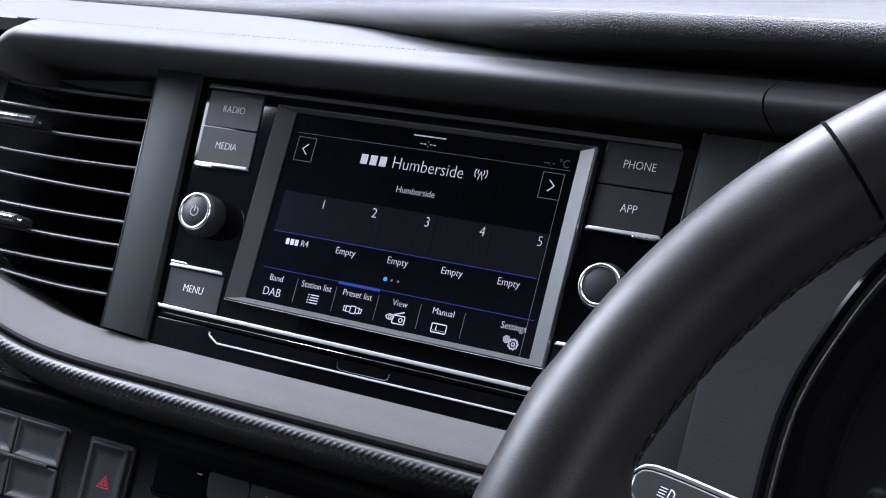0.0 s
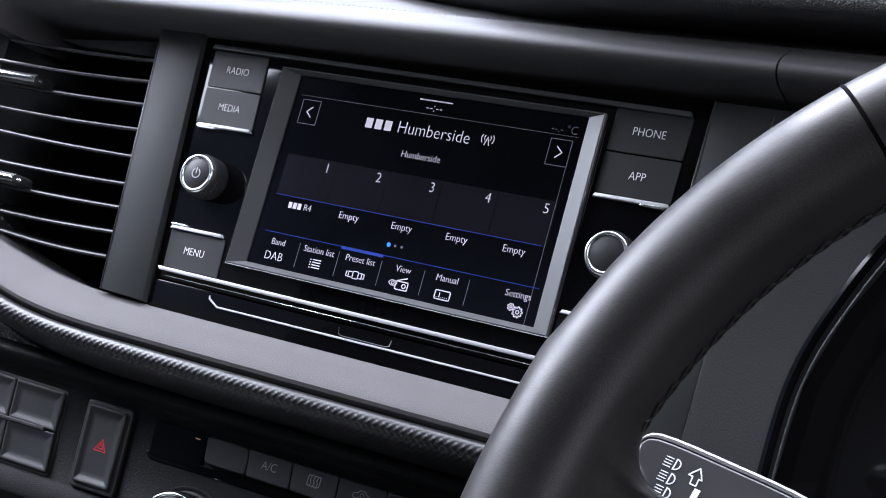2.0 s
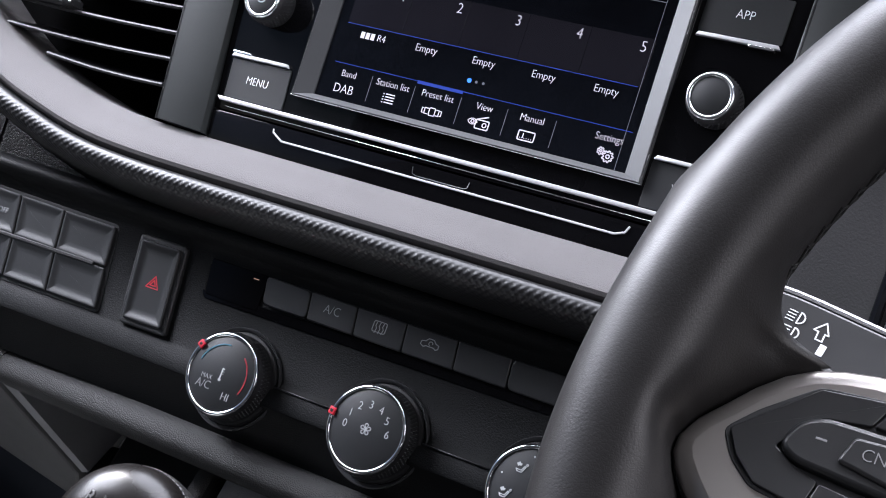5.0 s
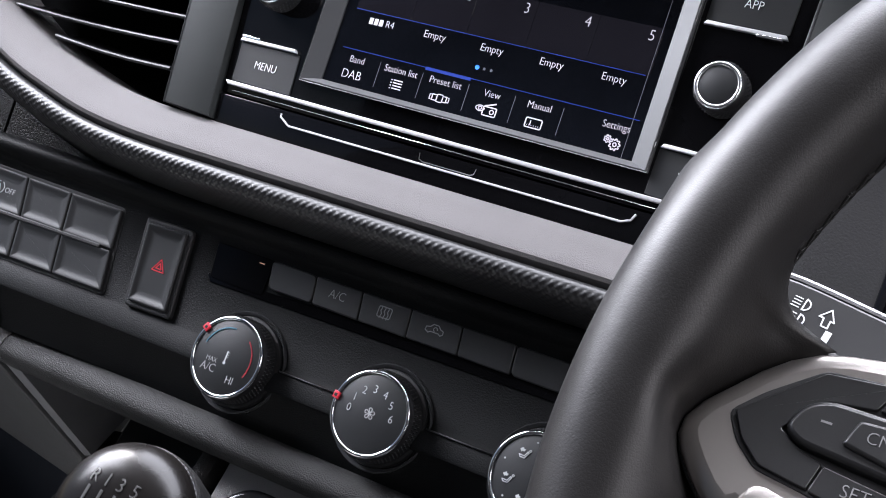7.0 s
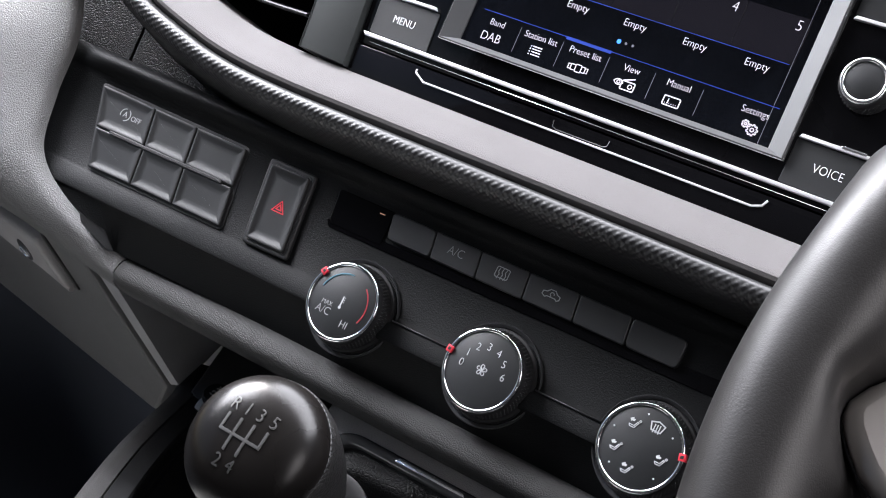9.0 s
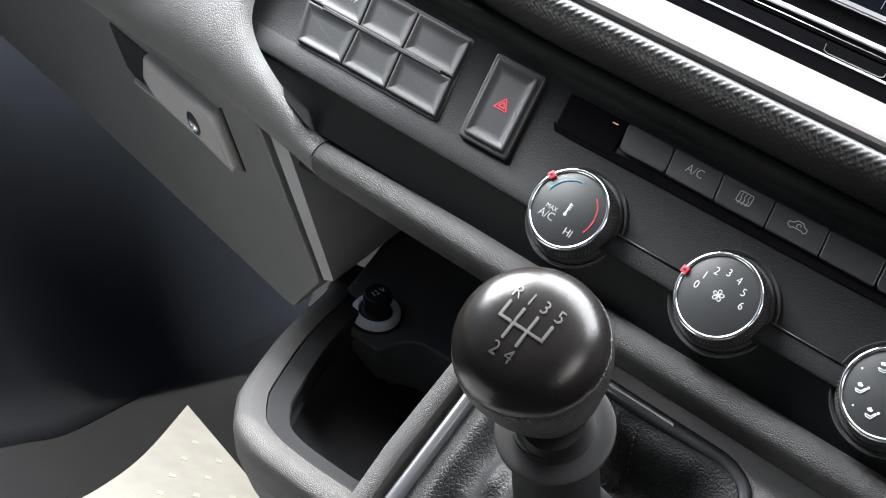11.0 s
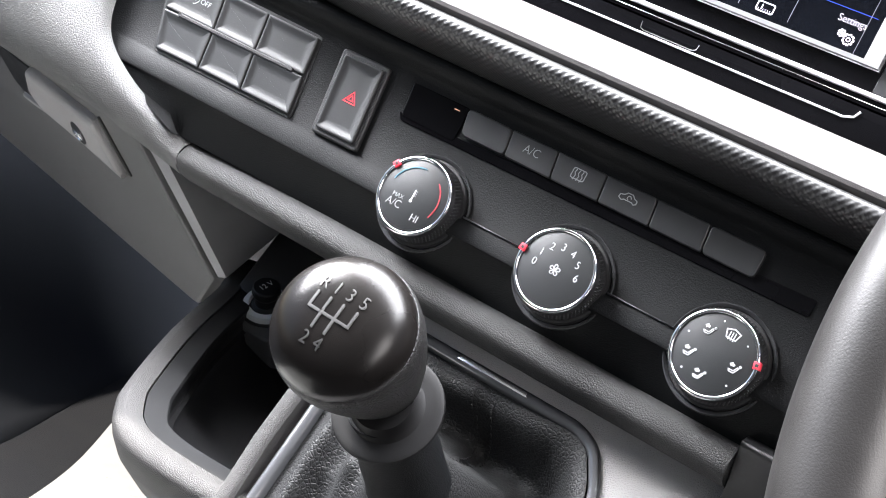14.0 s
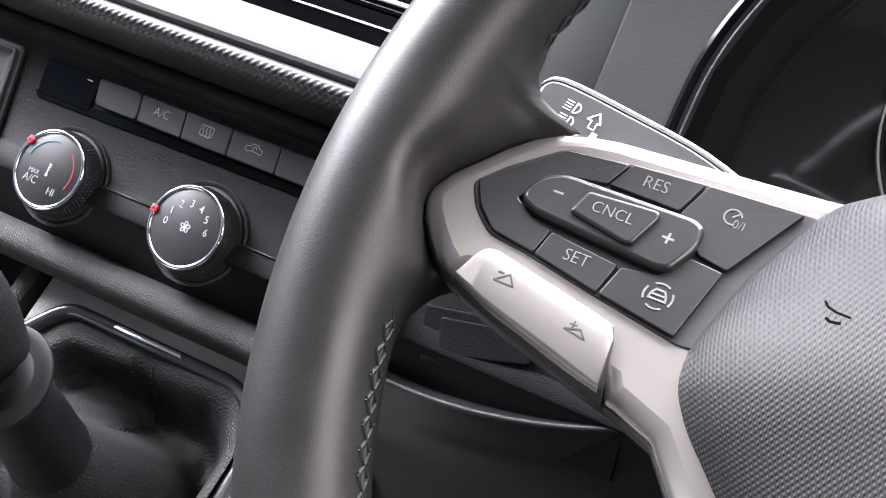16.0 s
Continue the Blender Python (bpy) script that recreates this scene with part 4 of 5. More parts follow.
    if kind_n == 2:
        for an in (128, 200, 262, -8):
            part("air_icon", seat_icon(u + 0.0098 * math.cos(radians(an)), v + 0.0098 * math.sin(radians(an)), w, 0.92), WHITE, k, CLIM)
        iu, iv = u + 0.0088 * math.cos(radians(70)), v + 0.0105 * math.sin(radians(70))
        part("windscreen_icon", join(stroke([(iu - 0.0020, iv - 0.0016), (iu - 0.0030, iv + 0.0014), (iu, iv + 0.0024), (iu + 0.0030, iv + 0.0014), (iu + 0.0020, iv - 0.0016)], 0.0005, w, True),
                                     *[stroke([(iu + d, iv - 0.0022), (iu + d, iv + 0.0010)], 0.0004, w) for d in (-0.0011, 0, 0.0011)]), WHITE, k, CLIM)
        for an in (165, 100, 40, -40, 230):
            part("mark", prism(arc(u + 0.0135 * math.cos(radians(an)), v + 0.0135 * math.sin(radians(an)), 0.0004, 0, 300, 5), w - 0.0002, w + 0.0001, 0.00001, 1), WHITE, k, CLIM)


climate_knob(-0.0127, 0, 148)
climate_knob(0.0622, 1, 172)
climate_knob(0.1372, 2, 12)
# lighter rods draw the highlight on the panel's crease between the dials
part("crease", tube([(0.0085, cv(-0.1995), 0.0016), (0.0400, cv(-0.1995), 0.0016)], 0.0004, 5), BEZEL, panel, CLIM)
part("crease", tube([(0.0835, cv(-0.1995), 0.0016), (0.1150, cv(-0.1995), 0.0016)], 0.0004, 5), BEZEL, panel, CLIM)

# six-button switch block, set in the left of the panel
SWITCH = CLIM @ pose(-0.145, 0.0, 0.0062, 0, 4.5, 0)
block = thing("switch_block", (-0.145, 0.015, -0.198), "block of six dark grey rocker switches", "switch", frame_m=DM)
lattice = [[(-0.0501, -0.0030), (-0.0152, -0.0031), (0.0119, -0.0032), (0.0427, -0.0030)],
           [(-0.0427, -0.0238), (-0.0110, -0.0232), (0.0150, -0.0230), (0.0452, -0.0228)],
           [(-0.0356, -0.0441), (-0.0080, -0.0433), (0.0187, -0.0430), (0.0486, -0.0426)]]
outline = [lattice[0][0], lattice[0][3], lattice[2][3], lattice[2][0]]
part("surround", prism(rounded(inset(ccw(outline), -0.0011), 0.0026), -0.006, 0.0002, 0.0002), GAP, block, SWITCH)
for r in range(2):
    for c in range(3):
        cell = ccw([lattice[r][c], lattice[r][c + 1], lattice[r + 1][c + 1], lattice[r + 1][c]])
        k = part("switch", prism(rounded(inset(cell, 0.00032), 0.0009), -0.004, 0.0016, 0.0006, 3, 0.0009), BUTTON, block, SWITCH, "blank grey switch with a shallow dished face" if r + c else "grey switch for the stop-start system")
        if r == 0 and c == 0:
            q = (-0.0268, -0.0125)
            part("lettering", join(text_geo("OFF", 0.0040, (q[0] + 0.0040, q[1] - 0.0006), w=0.0008), text_geo("A", 0.0044, (q[0] - 0.0032, q[1]), w=0.0008),
                                   stroke(arc(q[0] - 0.0032, q[1], 0.0031, 100, 200, 8), 0.00034, 0.0008), stroke(arc(q[0] - 0.0032, q[1], 0.0031, -80, 60, 8), 0.00034, 0.0008)), WHITE, k, SWITCH)
part("divider_bar", prism(rounded([(-0.0335, -0.0229), (0.0385, -0.0218), (0.0388, -0.0238), (-0.0325, -0.0249)], 0.0006), 0.0, 0.0022, 0.0005), GAP, block, SWITCH)

hazard = thing("hazard_switch", (-0.073, 0.017, -0.197), "tall grey hazard switch with a red triangle", "switch", frame_m=DM)
HZ = CLIM @ pose(-0.0725, 0.0, 0.0014, 0, 2.5, 0)
hp = [(-0.0158, -0.0018), (0.0117, -0.0013), (0.0169, -0.0432), (-0.0098, -0.0438)]
part("surround", prism(rounded(hp, 0.0022), -0.006, 0.0014, 0.0010, 3), PLASTIC, hazard, HZ)
part("gap", prism(rounded(inset(ccw(hp), 0.0017), 0.0018), -0.004, 0.0016, 0.0001, 1), GAP, hazard, HZ)
k = part("switch", prism(rounded(inset(ccw(hp), 0.0024), 0.0016), -0.004, 0.0028, 0.0007, 3, 0.0011), BUTTON, hazard, HZ)
tri = [(0, 0.0034), (-0.0034, -0.0022), (0.0034, -0.0022)]
part("triangle", join(stroke([(0.0013 + a, -0.0222 + b) for a, b in tri], 0.0005, 0.0018, True), stroke([(0.0013 + a * 0.45, -0.0222 + b * 0.45) for a, b in tri], 0.0005, 0.0018, True)), RED, k, HZ)

# ------------------------------------------- glovebox, open shelf and pocket
glove = thing("glovebox", (-0.1, -0.1, 0), "grey grained glovebox front with a recessed handle", "glovebox", frame_m=GLOVE)
part("front", prism(rounded([(0.0430, 0.085), (0.0485, -0.070), (-0.0074, -0.1375), (-0.0931, -0.128), (-0.27, -0.108), (-0.45, -0.098), (-0.45, 0.15), (-0.20, 0.13)], 0.004), -0.12, 0.0, 0.003), GLOVEPAD, glove, GLOVE)
# flat dark slab paints the shade of the hollow, nothing is cut in
part("handle_recess_shade", prism(rounded([(-0.1165, 0.0475), (-0.070, 0.0440), (-0.080, 0.010), (-0.108, 0.004), (-0.118, 0.011)], 0.003), -0.004, 0.0010, 0.0008), GAP, glove, GLOVE, "dark slab drawing the shade in the hollow behind the handle")
# handle and lower lip take the light copy to look lit from above
grip = part("handle", prism(rounded([(-0.0700, 0.0480), (0.0010, 0.0420), (0.0010, -0.0030), (-0.0160, 0.0020), (-0.0465, 0.0055), (-0.0790, 0.0110), (-0.0845, 0.0250)], 0.004), 0.0, 0.0062, 0.0035, 3), CONSOLELIT, glove, GLOVE, "grey pull handle with a lock")
part("lower_lip", tube([(-0.1100, 0.0040, 0.001), (-0.0960, 0.0045, 0.0015), (-0.0781, 0.0052, 0.0015), (-0.0416, -0.0010, 0.0012), (-0.0060, -0.0080, 0.0016)], 0.0024, 8), CONSOLELIT, glove, GLOVE)
part("handle_gap", prism(rounded([(0.0010, 0.0440), (0.0042, 0.0450), (0.0042, -0.0040), (0.0010, -0.0050)], 0.001), 0.0, 0.0012, 0.0004), GAP, glove, GLOVE)
# dark oval disc paints the shade inside the hole
part("lock_hole", prism([(-0.0300 + 0.0066 * math.cos(a) + 0.0020 * math.sin(a), 0.0182 + 0.0100 * math.sin(a)) for a in [2 * math.pi * k / 20 for k in range(20)]], 0.003, 0.0065, 0.0003), GAP, grip, GLOVE)
part("lock", lathe([(0.0042, 0.004), (0.0042, 0.0078), (0.0030, 0.0084), (0.0026, 0.0074), (0.0001, 0.0074)], 24, (-0.0292, 0.0180)), CHROME, grip, GLOVE, "small bright key lock")

shelf = thing("open_shelf", (-0.12, 0.10, 0.50), "dark open storage recess under the dashboard", "storage shelf")
gp = [GLOVE @ Vector(p) for p in ((0.0495, 0.075, -0.002), (0.0520, -0.066, -0.002), (0.0520, -0.066, -0.12), (0.0495, 0.075, -0.12))]
side = [GLOVE @ Vector(p) for p in ((0.0640, 0.060, -0.003), (0.0625, -0.060, -0.003), (0.0625, -0.060, -0.14), (0.0640, 0.060, -0.14))]
part("side_panel", ([tuple(p) for p in gp + side], [(0, 1, 2, 3), (4, 5, 6, 7), (0, 1, 5, 4), (1, 2, 6, 5), (2, 3, 7, 6), (3, 0, 4, 7)]), SHELF, shelf)
part("back_panel", box(-0.30, 0.10, 0.12, 0.14, 0.46, 0.70), SHELF, shelf)
part("top_panel", box(-0.24, 0.10, 0.0, 0.13, 0.605, 0.625), SHELF, shelf)

# dark panel added to hide the pale floor behind, in place of shade
part("shade_panel", box(-0.236, 0.10, 0.030, 0.125, 0.480, 0.484), GAP, shelf)

pocket = thing("storage_pocket", (-0.15, -0.05, 0.36), "dark grey open storage pocket with a grained rim", "storage pocket")
outer = smoothline([(-0.262, 0.082), (-0.248, 0.054), (-0.238, 0.036), (-0.211, -0.029), (-0.180, -0.090), (-0.168, -0.108), (-0.152, -0.124), (-0.132, -0.131), (-0.105, -0.131), (-0.070, -0.126), (-0.050, -0.120)], 5)
def offset_line(line, d):
    out = []
    for i, p in enumerate(line):
        a, b = Vector(line[max(i - 1, 0)]), Vector(line[min(i + 1, len(line) - 1)])
        t = (b - a).normalized()
        out.append((p[0] - t.y * d, p[1] + t.x * d))
    return out


ztop = 0.519
l0, l1, l2, l3 = outer, offset_line(outer, 0.006), offset_line(outer, 0.013), offset_line(outer, 0.0245)
st = []
for a, b, c, d in zip(l0, l1, l2, l3):
    pc = Vector((-0.105, -0.020))

    def inward(f, z):
        q = Vector(a).lerp(pc, f)
        return (q.x, q.y, z)

    st.append([inward(0.0, ztop - 0.006), (a[0] * 0.8 + b[0] * 0.2, a[1] * 0.8 + b[1] * 0.2, ztop - 0.0025), (b[0], b[1], ztop), (c[0], c[1], ztop), (c[0], c[1], ztop - 0.004),
               inward(0.30, 0.492), inward(0.50, 0.480), inward(0.85, 0.474), inward(0.85, 0.464), inward(0.60, 0.464), inward(0.34, 0.471), inward(0.15, 0.485), inward(0.05, 0.499), inward(0.012, 0.508)])
part("rim", along(st), EDGEPAD, pocket, ID, "grained grey outer rim", smooth=60)
st = []
for b, c in zip(offset_line(outer, 0.0138), l3):
    st.append([(b[0], b[1], ztop - 0.003), (b[0], b[1], ztop - 0.0006), (c[0], c[1], ztop - 0.0008), (c[0] + 0.0008, c[1] + 0.0008, ztop - 0.0020), *[(lambda q, z: (q.x, q.y, z))(Vector(c).lerp(Vector((-0.105, -0.020)), f), z) for f, z in ((0.01, 0.510), (0.03, 0.506), (0.06, 0.506))], (b[0], b[1], 0.512)])
part("inner_liner", along(st), POCKETLINER, pocket, ID, "smooth black liner", smooth=40)
# Shallow pit and bottom in near-black: the deep pocket's shade is coloured in.
st = []
for c in l3:
    st.append([(Vector(c).lerp(Vector((-0.105, -0.020)), f).x, Vector(c).lerp(Vector((-0.105, -0.020)), f).y, z) for f, z in ((0.02, 0.5095), (0.07, 0.498), (0.50, 0.484), (0.95, 0.479), (0.95, 0.477), (0.45, 0.481), (0.055, 0.496))])
part("inner_wall", along(st), GAP, pocket, ID, "inside of the pocket, its shade put in as black", smooth=60)
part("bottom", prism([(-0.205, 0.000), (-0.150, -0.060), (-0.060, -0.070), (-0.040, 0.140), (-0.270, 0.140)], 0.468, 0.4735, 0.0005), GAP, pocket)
SOCK = axes_frame((-0.206, 0.0445, 0.519), (0.03, -0.42, 0.906), (0, 1, 0))
tray = smoothline([(-0.026, 0.003), (-0.0164, -0.0018), (-0.0135, -0.0115), (-0.0103, -0.0197), (0.0050, -0.0203), (0.0186, -0.0192), (0.0215, -0.0144), (0.0234, -0.0074), (0.0268, -0.0019), (0.0315, 0.0022), (0.0385, 0.0037), (0.0574, 0.0048)], 3) + [(0.12, 0.006), (0.12, 0.08), (-0.05, 0.08)]
part("socket_ledge", prism(tray, -0.045, -0.002, 0.0015, 3), LEDGE, pocket, SOCK)

plug = thing("power_socket", (0, 0, 0), "black twelve volt socket plug in a bright collar", "power socket", frame_m=SOCK)
part("collar_seat", lathe([(0.0158, -0.004), (0.0158, -0.0014), (0.0140, -0.0012), (0.0138, -0.003)], 40), GAP, plug, SOCK)
part("collar", lathe([(0.0140, -0.004), (0.0142, 0.0012), (0.0134, 0.0026), (0.0104, 0.0030), (0.0094, 0.0014), (0.0093, -0.002)], 40), COLLARMETAL, plug, SOCK, "bright collar")
stopper = part("plug", lathe([(0.0096, -0.002), (0.0096, 0.0010), (0.0090, 0.0022), (0.0070, 0.0036), (0.0066, 0.0080), (0.0078, 0.0096), (0.0084, 0.0115), (0.0080, 0.0146), (0.0072, 0.0154), (0.0001, 0.0158)], 40), POCKETLINER, plug, SOCK)
part("lettering", text_geo("12 V", 0.0052, (0.0, 0.0), w=0.0160), RADIOPRINT, stopper, SOCK @ pose(0, 0, 0, 0, 0, 80))

# -------------------------------------------------------------- gear console
console = thing("gear_console", (0.0, -0.16, -0.10), "grey grained gear console sloping out of the dash", "console", frame_m=CONS)
part("ridge", along([[(u + du, v, dw) for du, dw in ((-0.0095, -0.030), (-0.0090, 0.0010), (-0.0078, 0.0034), (-0.0050, 0.0044), (-0.0015, 0.0036), (0.0, 0.0020), (0.0, -0.030))]
                     for u, v in ((-0.0690, 0.06), (-0.0690, -0.03), (-0.0668, -0.077), (-0.0620, -0.118), (-0.0480, -0.24))]), EDGEPAD, console, CONS, "pale raised edge of the console")
ring_o = rounded([(-0.0655, -0.020), (-0.0480, 0.0045), (0.0460, 0.0045), (0.0580, -0.001), (0.0715, -0.022), (0.0715, -0.13), (0.050, -0.165), (-0.040, -0.165), (-0.0580, -0.130)], 0.010, 5)
ring_o = ccw(ring_o)


def reach(poly, c, a):
    """Where a line from c at the angle a leaves the outline."""
    d = Vector((math.cos(a), math.sin(a)))
    best = 0.0
    for p, q in zip(poly, poly[1:] + poly[:1]):
        e = Vector(q) - Vector(p)
        den = d.x * e.y - d.y * e.x
        if abs(den) > 1e-9:
            r = Vector(p) - c
            t, s = (r.x * e.y - r.y * e.x) / den, (r.x * d.y - r.y * d.x) / den
            if -1e-6 <= s <= 1 + 1e-6 and t > best:
                best = t
    return tuple(c + d * best)


console_line = rounded([(-0.0660, 0.060), (0.122, 0.060), (0.122, -0.03), (0.116, -0.08), (0.095, -0.26), (-0.0560, -0.26)], 0.004)
mid = Vector((0.008, -0.07))
turns = [2 * math.pi * n / 240 for n in range(240)]
line_o, line_i = [reach(console_line, mid, a) for a in turns], [reach(ring_o, mid, a) for a in turns]
line_n = [tuple(Vector(p).lerp(mid, 0.03)) for p in line_i]
part("body", rings_geo([[(u, v, -0.12) for u, v in line_o], [(u, v, -0.003) for u, v in line_o], [tuple(Vector(p).lerp(mid, 0.01)) + (-0.0006,) for p in line_o], [tuple(Vector(p).lerp(mid, 0.03)) + (0.0,) for p in line_o],
                        [(u, v, 0.0) for u, v in line_n], [(u, v, -0.045) for u, v in line_n]], True, True), CONSOLELIT, console, CONS)
rg = [[(u, v, 0.0) for u, v in ring_o], [(u, v, 0.0020) for u, v in inset(ring_o, 0.0005)], [(u, v, 0.0030) for u, v in inset(ring_o, 0.0020)], [(u, v, 0.0026) for u, v in inset(ring_o, 0.0045)],
      [(u, v, 0.0010) for u, v in inset(ring_o, 0.0060)], [(u, v, -0.006) for u, v in inset(ring_o, 0.0062)]]
surround = part("boot_surround", rings_geo(rg, False, False), SURROUND, console, CONS, "dark polished surround of the gear boot", smooth=50)
part("bright_insert", prism([(-0.0190, 0.0005), (0.0190, 0.0005), (0.0175, 0.0030), (-0.0175, 0.0030)], 0.0015, 0.0034, 0.0004), CHROME, surround, CONS, "bright chrome strip")

lever = thing("gear_lever", (0.02, -0.07, 0.0), "black gear lever with a leather boot and shift pattern", "gear lever", frame_m=CONS)
neck = Vector((0.0113, -0.0642))
inner_ring = [reach(inset(ring_o, 0.0058), neck, -math.pi + 2 * math.pi * n / 180) for n in range(180)]
nr = len(inner_ring)
boot = []
for s in range(31):
    q = s / 30
    row = []
    for i, (u, v) in enumerate(inner_ring):
        p = Vector((u, v))
        ang = math.atan2(p.y - neck.y, p.x - neck.x)
        left = max(0.0, -math.cos(ang)) ** 1.5
        top = neck + 0.0170 * Vector((math.cos(ang), math.sin(ang)))
        pt = p.lerp(top, q ** 0.85)
        w = -0.003 + (0.009 + 0.004 * max(0.0, math.cos(ang))) * math.exp(-((q - 0.15) / (0.10 + 0.11 * max(0.0, math.cos(ang)))) ** 2) + 0.0386 * q ** 3.2
        w -= (0.034 - 0.036 * left) * math.sin(math.pi * q ** 0.9) ** 1.5
        w += 0.014 * left * math.exp(-((q - 0.62) / 0.16) ** 2)
        bulge = math.sin(math.pi * q)
        fold = 0.0055 * noise.noise(Vector((pt.x * 34, pt.y * 34, 1.3))) + 0.0020 * noise.noise(Vector((pt.x * 95, pt.y * 95, 4.1)))
        crease = -0.0030 * bulge ** 0.5 * math.exp(-(((ang - 1.75 + math.pi) % (2 * math.pi) - math.pi) / 0.07) ** 2)
        row.append((pt.x, pt.y, w + fold * bulge + crease))
    boot.append(row)
gaiter = part("boot", rings_geo(boot, False, False), BOOT, lever, CONS, "creased black leather boot", smooth=80)
LEV = CONS @ axes_frame((0.0058, -0.0545, 0.1366), (0.040, -0.110, 0.993), (0, 1, 0))
SHAFT = CONS @ axes_frame((0.0094, -0.0569, 0.0872), (-0.036, 0.140, 0.99), (0, 1, 0))
seam_pts = []
for d in (-0.06, 0.06):
    for s in range(2, 24):
        i = min(range(nr), key=lambda j: abs(math.atan2(inner_ring[j][1] - neck.y, inner_ring[j][0] - neck.x) - 1.75 - d * (1.6 - s / 24)))
        a, b = Vector(boot[s][i]), Vector(boot[s + 1][i])
        seam_pts.append(tube([tuple(a + Vector((0, 0, 0.0004))), tuple(a.lerp(b, 0.6) + Vector((0, 0, 0.0006)))], 0.0004, 5))
part("seam", join(*seam_pts), THREAD, gaiter, CONS)
part("shaft", lathe([(0.0150, -0.075), (0.0172, -0.058), (0.0174, -0.052), (0.0166, -0.050), (0.0163, -0.030), (0.0150, -0.008), (0.0145, 0.004)], 40), PANEL, lever, SHAFT)
COLL = CONS @ axes_frame((0.0108, -0.0569, 0.0880), (0.010, -0.040, 0.99), (0, 1, 0))
part("collar", lathe([(0.0150, -0.0060), (0.0178, -0.0040), (0.0206, 0.0004), (0.0216, 0.0022), (0.0214, 0.0034), (0.0203, 0.0038), (0.0180, 0.0034), (0.0145, 0.0040), (0.0125, 0.0060), (0.0115, 0.0100)], 48), COLLAR, lever, COLL, "grey lift collar for reverse gear")
knob = part("knob", lathe([(0.0118, -0.054), (0.0128, -0.048), (0.0160, -0.039), (0.0203, -0.026), (0.0239, -0.012), (0.0258, -0.002), (0.0264, 0.004), (0.0262, 0.0075), (0.0256, 0.0088)], 72), KNOBSKIN, lever, LEV, "grained black leather knob")
CAP_PROFILE = [(0.0256, 0.0060)] + [(0.0257 * f, 0.0088 + 0.0144 * math.sqrt(1.0 - f ** 3)) for f in (1.0, 0.995, 0.98, 0.96, 0.93, 0.89, 0.84, 0.78, 0.70, 0.60, 0.50, 0.40, 0.30, 0.20, 0.10, 0.004)]
cap = part("cap", lathe(CAP_PROFILE, 80), KNOBTOP, knob, LEV, "satin black cap with shift pattern")
seam = []
for a in range(80):
    an = 2 * math.pi * a / 80
    seam.append(tube([(0.0257 * math.cos(an + d), 0.0257 * math.sin(an + d), 0.0086) for d in (0, 0.025, 0.05)], 0.00026, 4))
tagged(part("stitching", join(*seam), GAP, knob, LEV), kind="stuff")


def cap_w(u, v):
    """Height of the cap's face at (u, v)."""
    r = math.hypot(u, v)
    for (r1, w1), (r0, w0) in zip(CAP_PROFILE, CAP_PROFILE[1:]):
        if r0 <= r <= r1:
            return w0 + (w1 - w0) * (r - r0) / (r1 - r0)
    return CAP_PROFILE[-1][1]


def on_cap(geo, lift=0.0, du=0.0, dv=0.0):
    return [(x + du, y + dv, z + lift + cap_w(x + du, y + dv)) for x, y, z in geo[0]], geo[1]


P0 = -0.0012
xs = [-0.0088, -0.0034, 0.0020, 0.0076]
lw = 0.00085


def fine(pts, n=8):
    """The same line with short pieces, to lie on the dome."""
    return [tuple(Vector(a).lerp(Vector(b), k / n)) for a, b in zip(pts, pts[1:]) for k in range(n)] + [pts[-1]]


lines = [stroke(fine([(xs[0], P0 + 0.0056), (xs[0], P0), (xs[1] - 0.0012, P0)]), lw), stroke(fine([(xs[1], P0), (xs[2], P0), (xs[3], P0), (xs[3], P0 + 0.0056)]), lw), stroke(fine([(xs[1], P0 + 0.0056), (xs[1], P0 + 0.0010)]), lw),
         stroke(fine([(xs[1], P0), (xs[1], P0 - 0.0056)]), lw), stroke(fine([(xs[2], P0 + 0.0056), (xs[2], P0 - 0.0056)]), lw)]
names = [text_geo(t, 0.0066, (xs[i], P0 + 0.0095)) for i, t in enumerate("R135")] + [text_geo("2", 0.0066, (xs[1], P0 - 0.0098)), text_geo("4", 0.0066, (xs[2], P0 - 0.0098))]
# Lighter offset strokes under dark ones draw the engraving's light and shade.
part("groove_lit_side", on_cap(join(*lines, *names), 0.00018, 0.00022, -0.00024), GROOVELIT, cap, LEV, "lit edges of the engraved shift pattern, drawn in lighter grey")
part("groove_shade", on_cap(join(*lines, *names), 0.00028), GAP, cap, LEV, "shade in the engraved shift pattern, drawn as dark strokes")

# ------------------------------------------------------------ steering wheel
wheel = thing("steering_wheel", (0.0, 0.0, -0.03), "black leather steering wheel with nickel-trimmed switches", "steering wheel", frame_m=RIMF)
R_RIM = 0.1865
SECTION = 0.0171                                                   # the rim's thickness, half
to_spoke = SPOKE.inverted() @ RIMF
MM = 0.001
plate = [(70, 37), (53.8, 35.6), (38.1, 34.6), (22.2, 33.6), (13.4, 33.1), (1.4, 32.4), (-5.7, 31.2), (-12.7, 29.1), (-18.9, 25.3), (-24.3, 20.2), (-29.2, 14.1), (-34.2, 8.1), (-37.0, 2.4), (-36.8, -2.0), (-34.8, -5.9), (-31.1, -10.4), (-26.3, -15.2), (-22.4, -17.9), (-18.9, -19.4),
         (-17.0, -17.9), (-9.0, -21.0), (0, -23.2), (16.5, -27.6), (25.6, -29.8), (27.6, -32.9), (29.8, -33.4), (41.0, -37.2), (50.7, -48.0), (58, -60), (80, -60)]
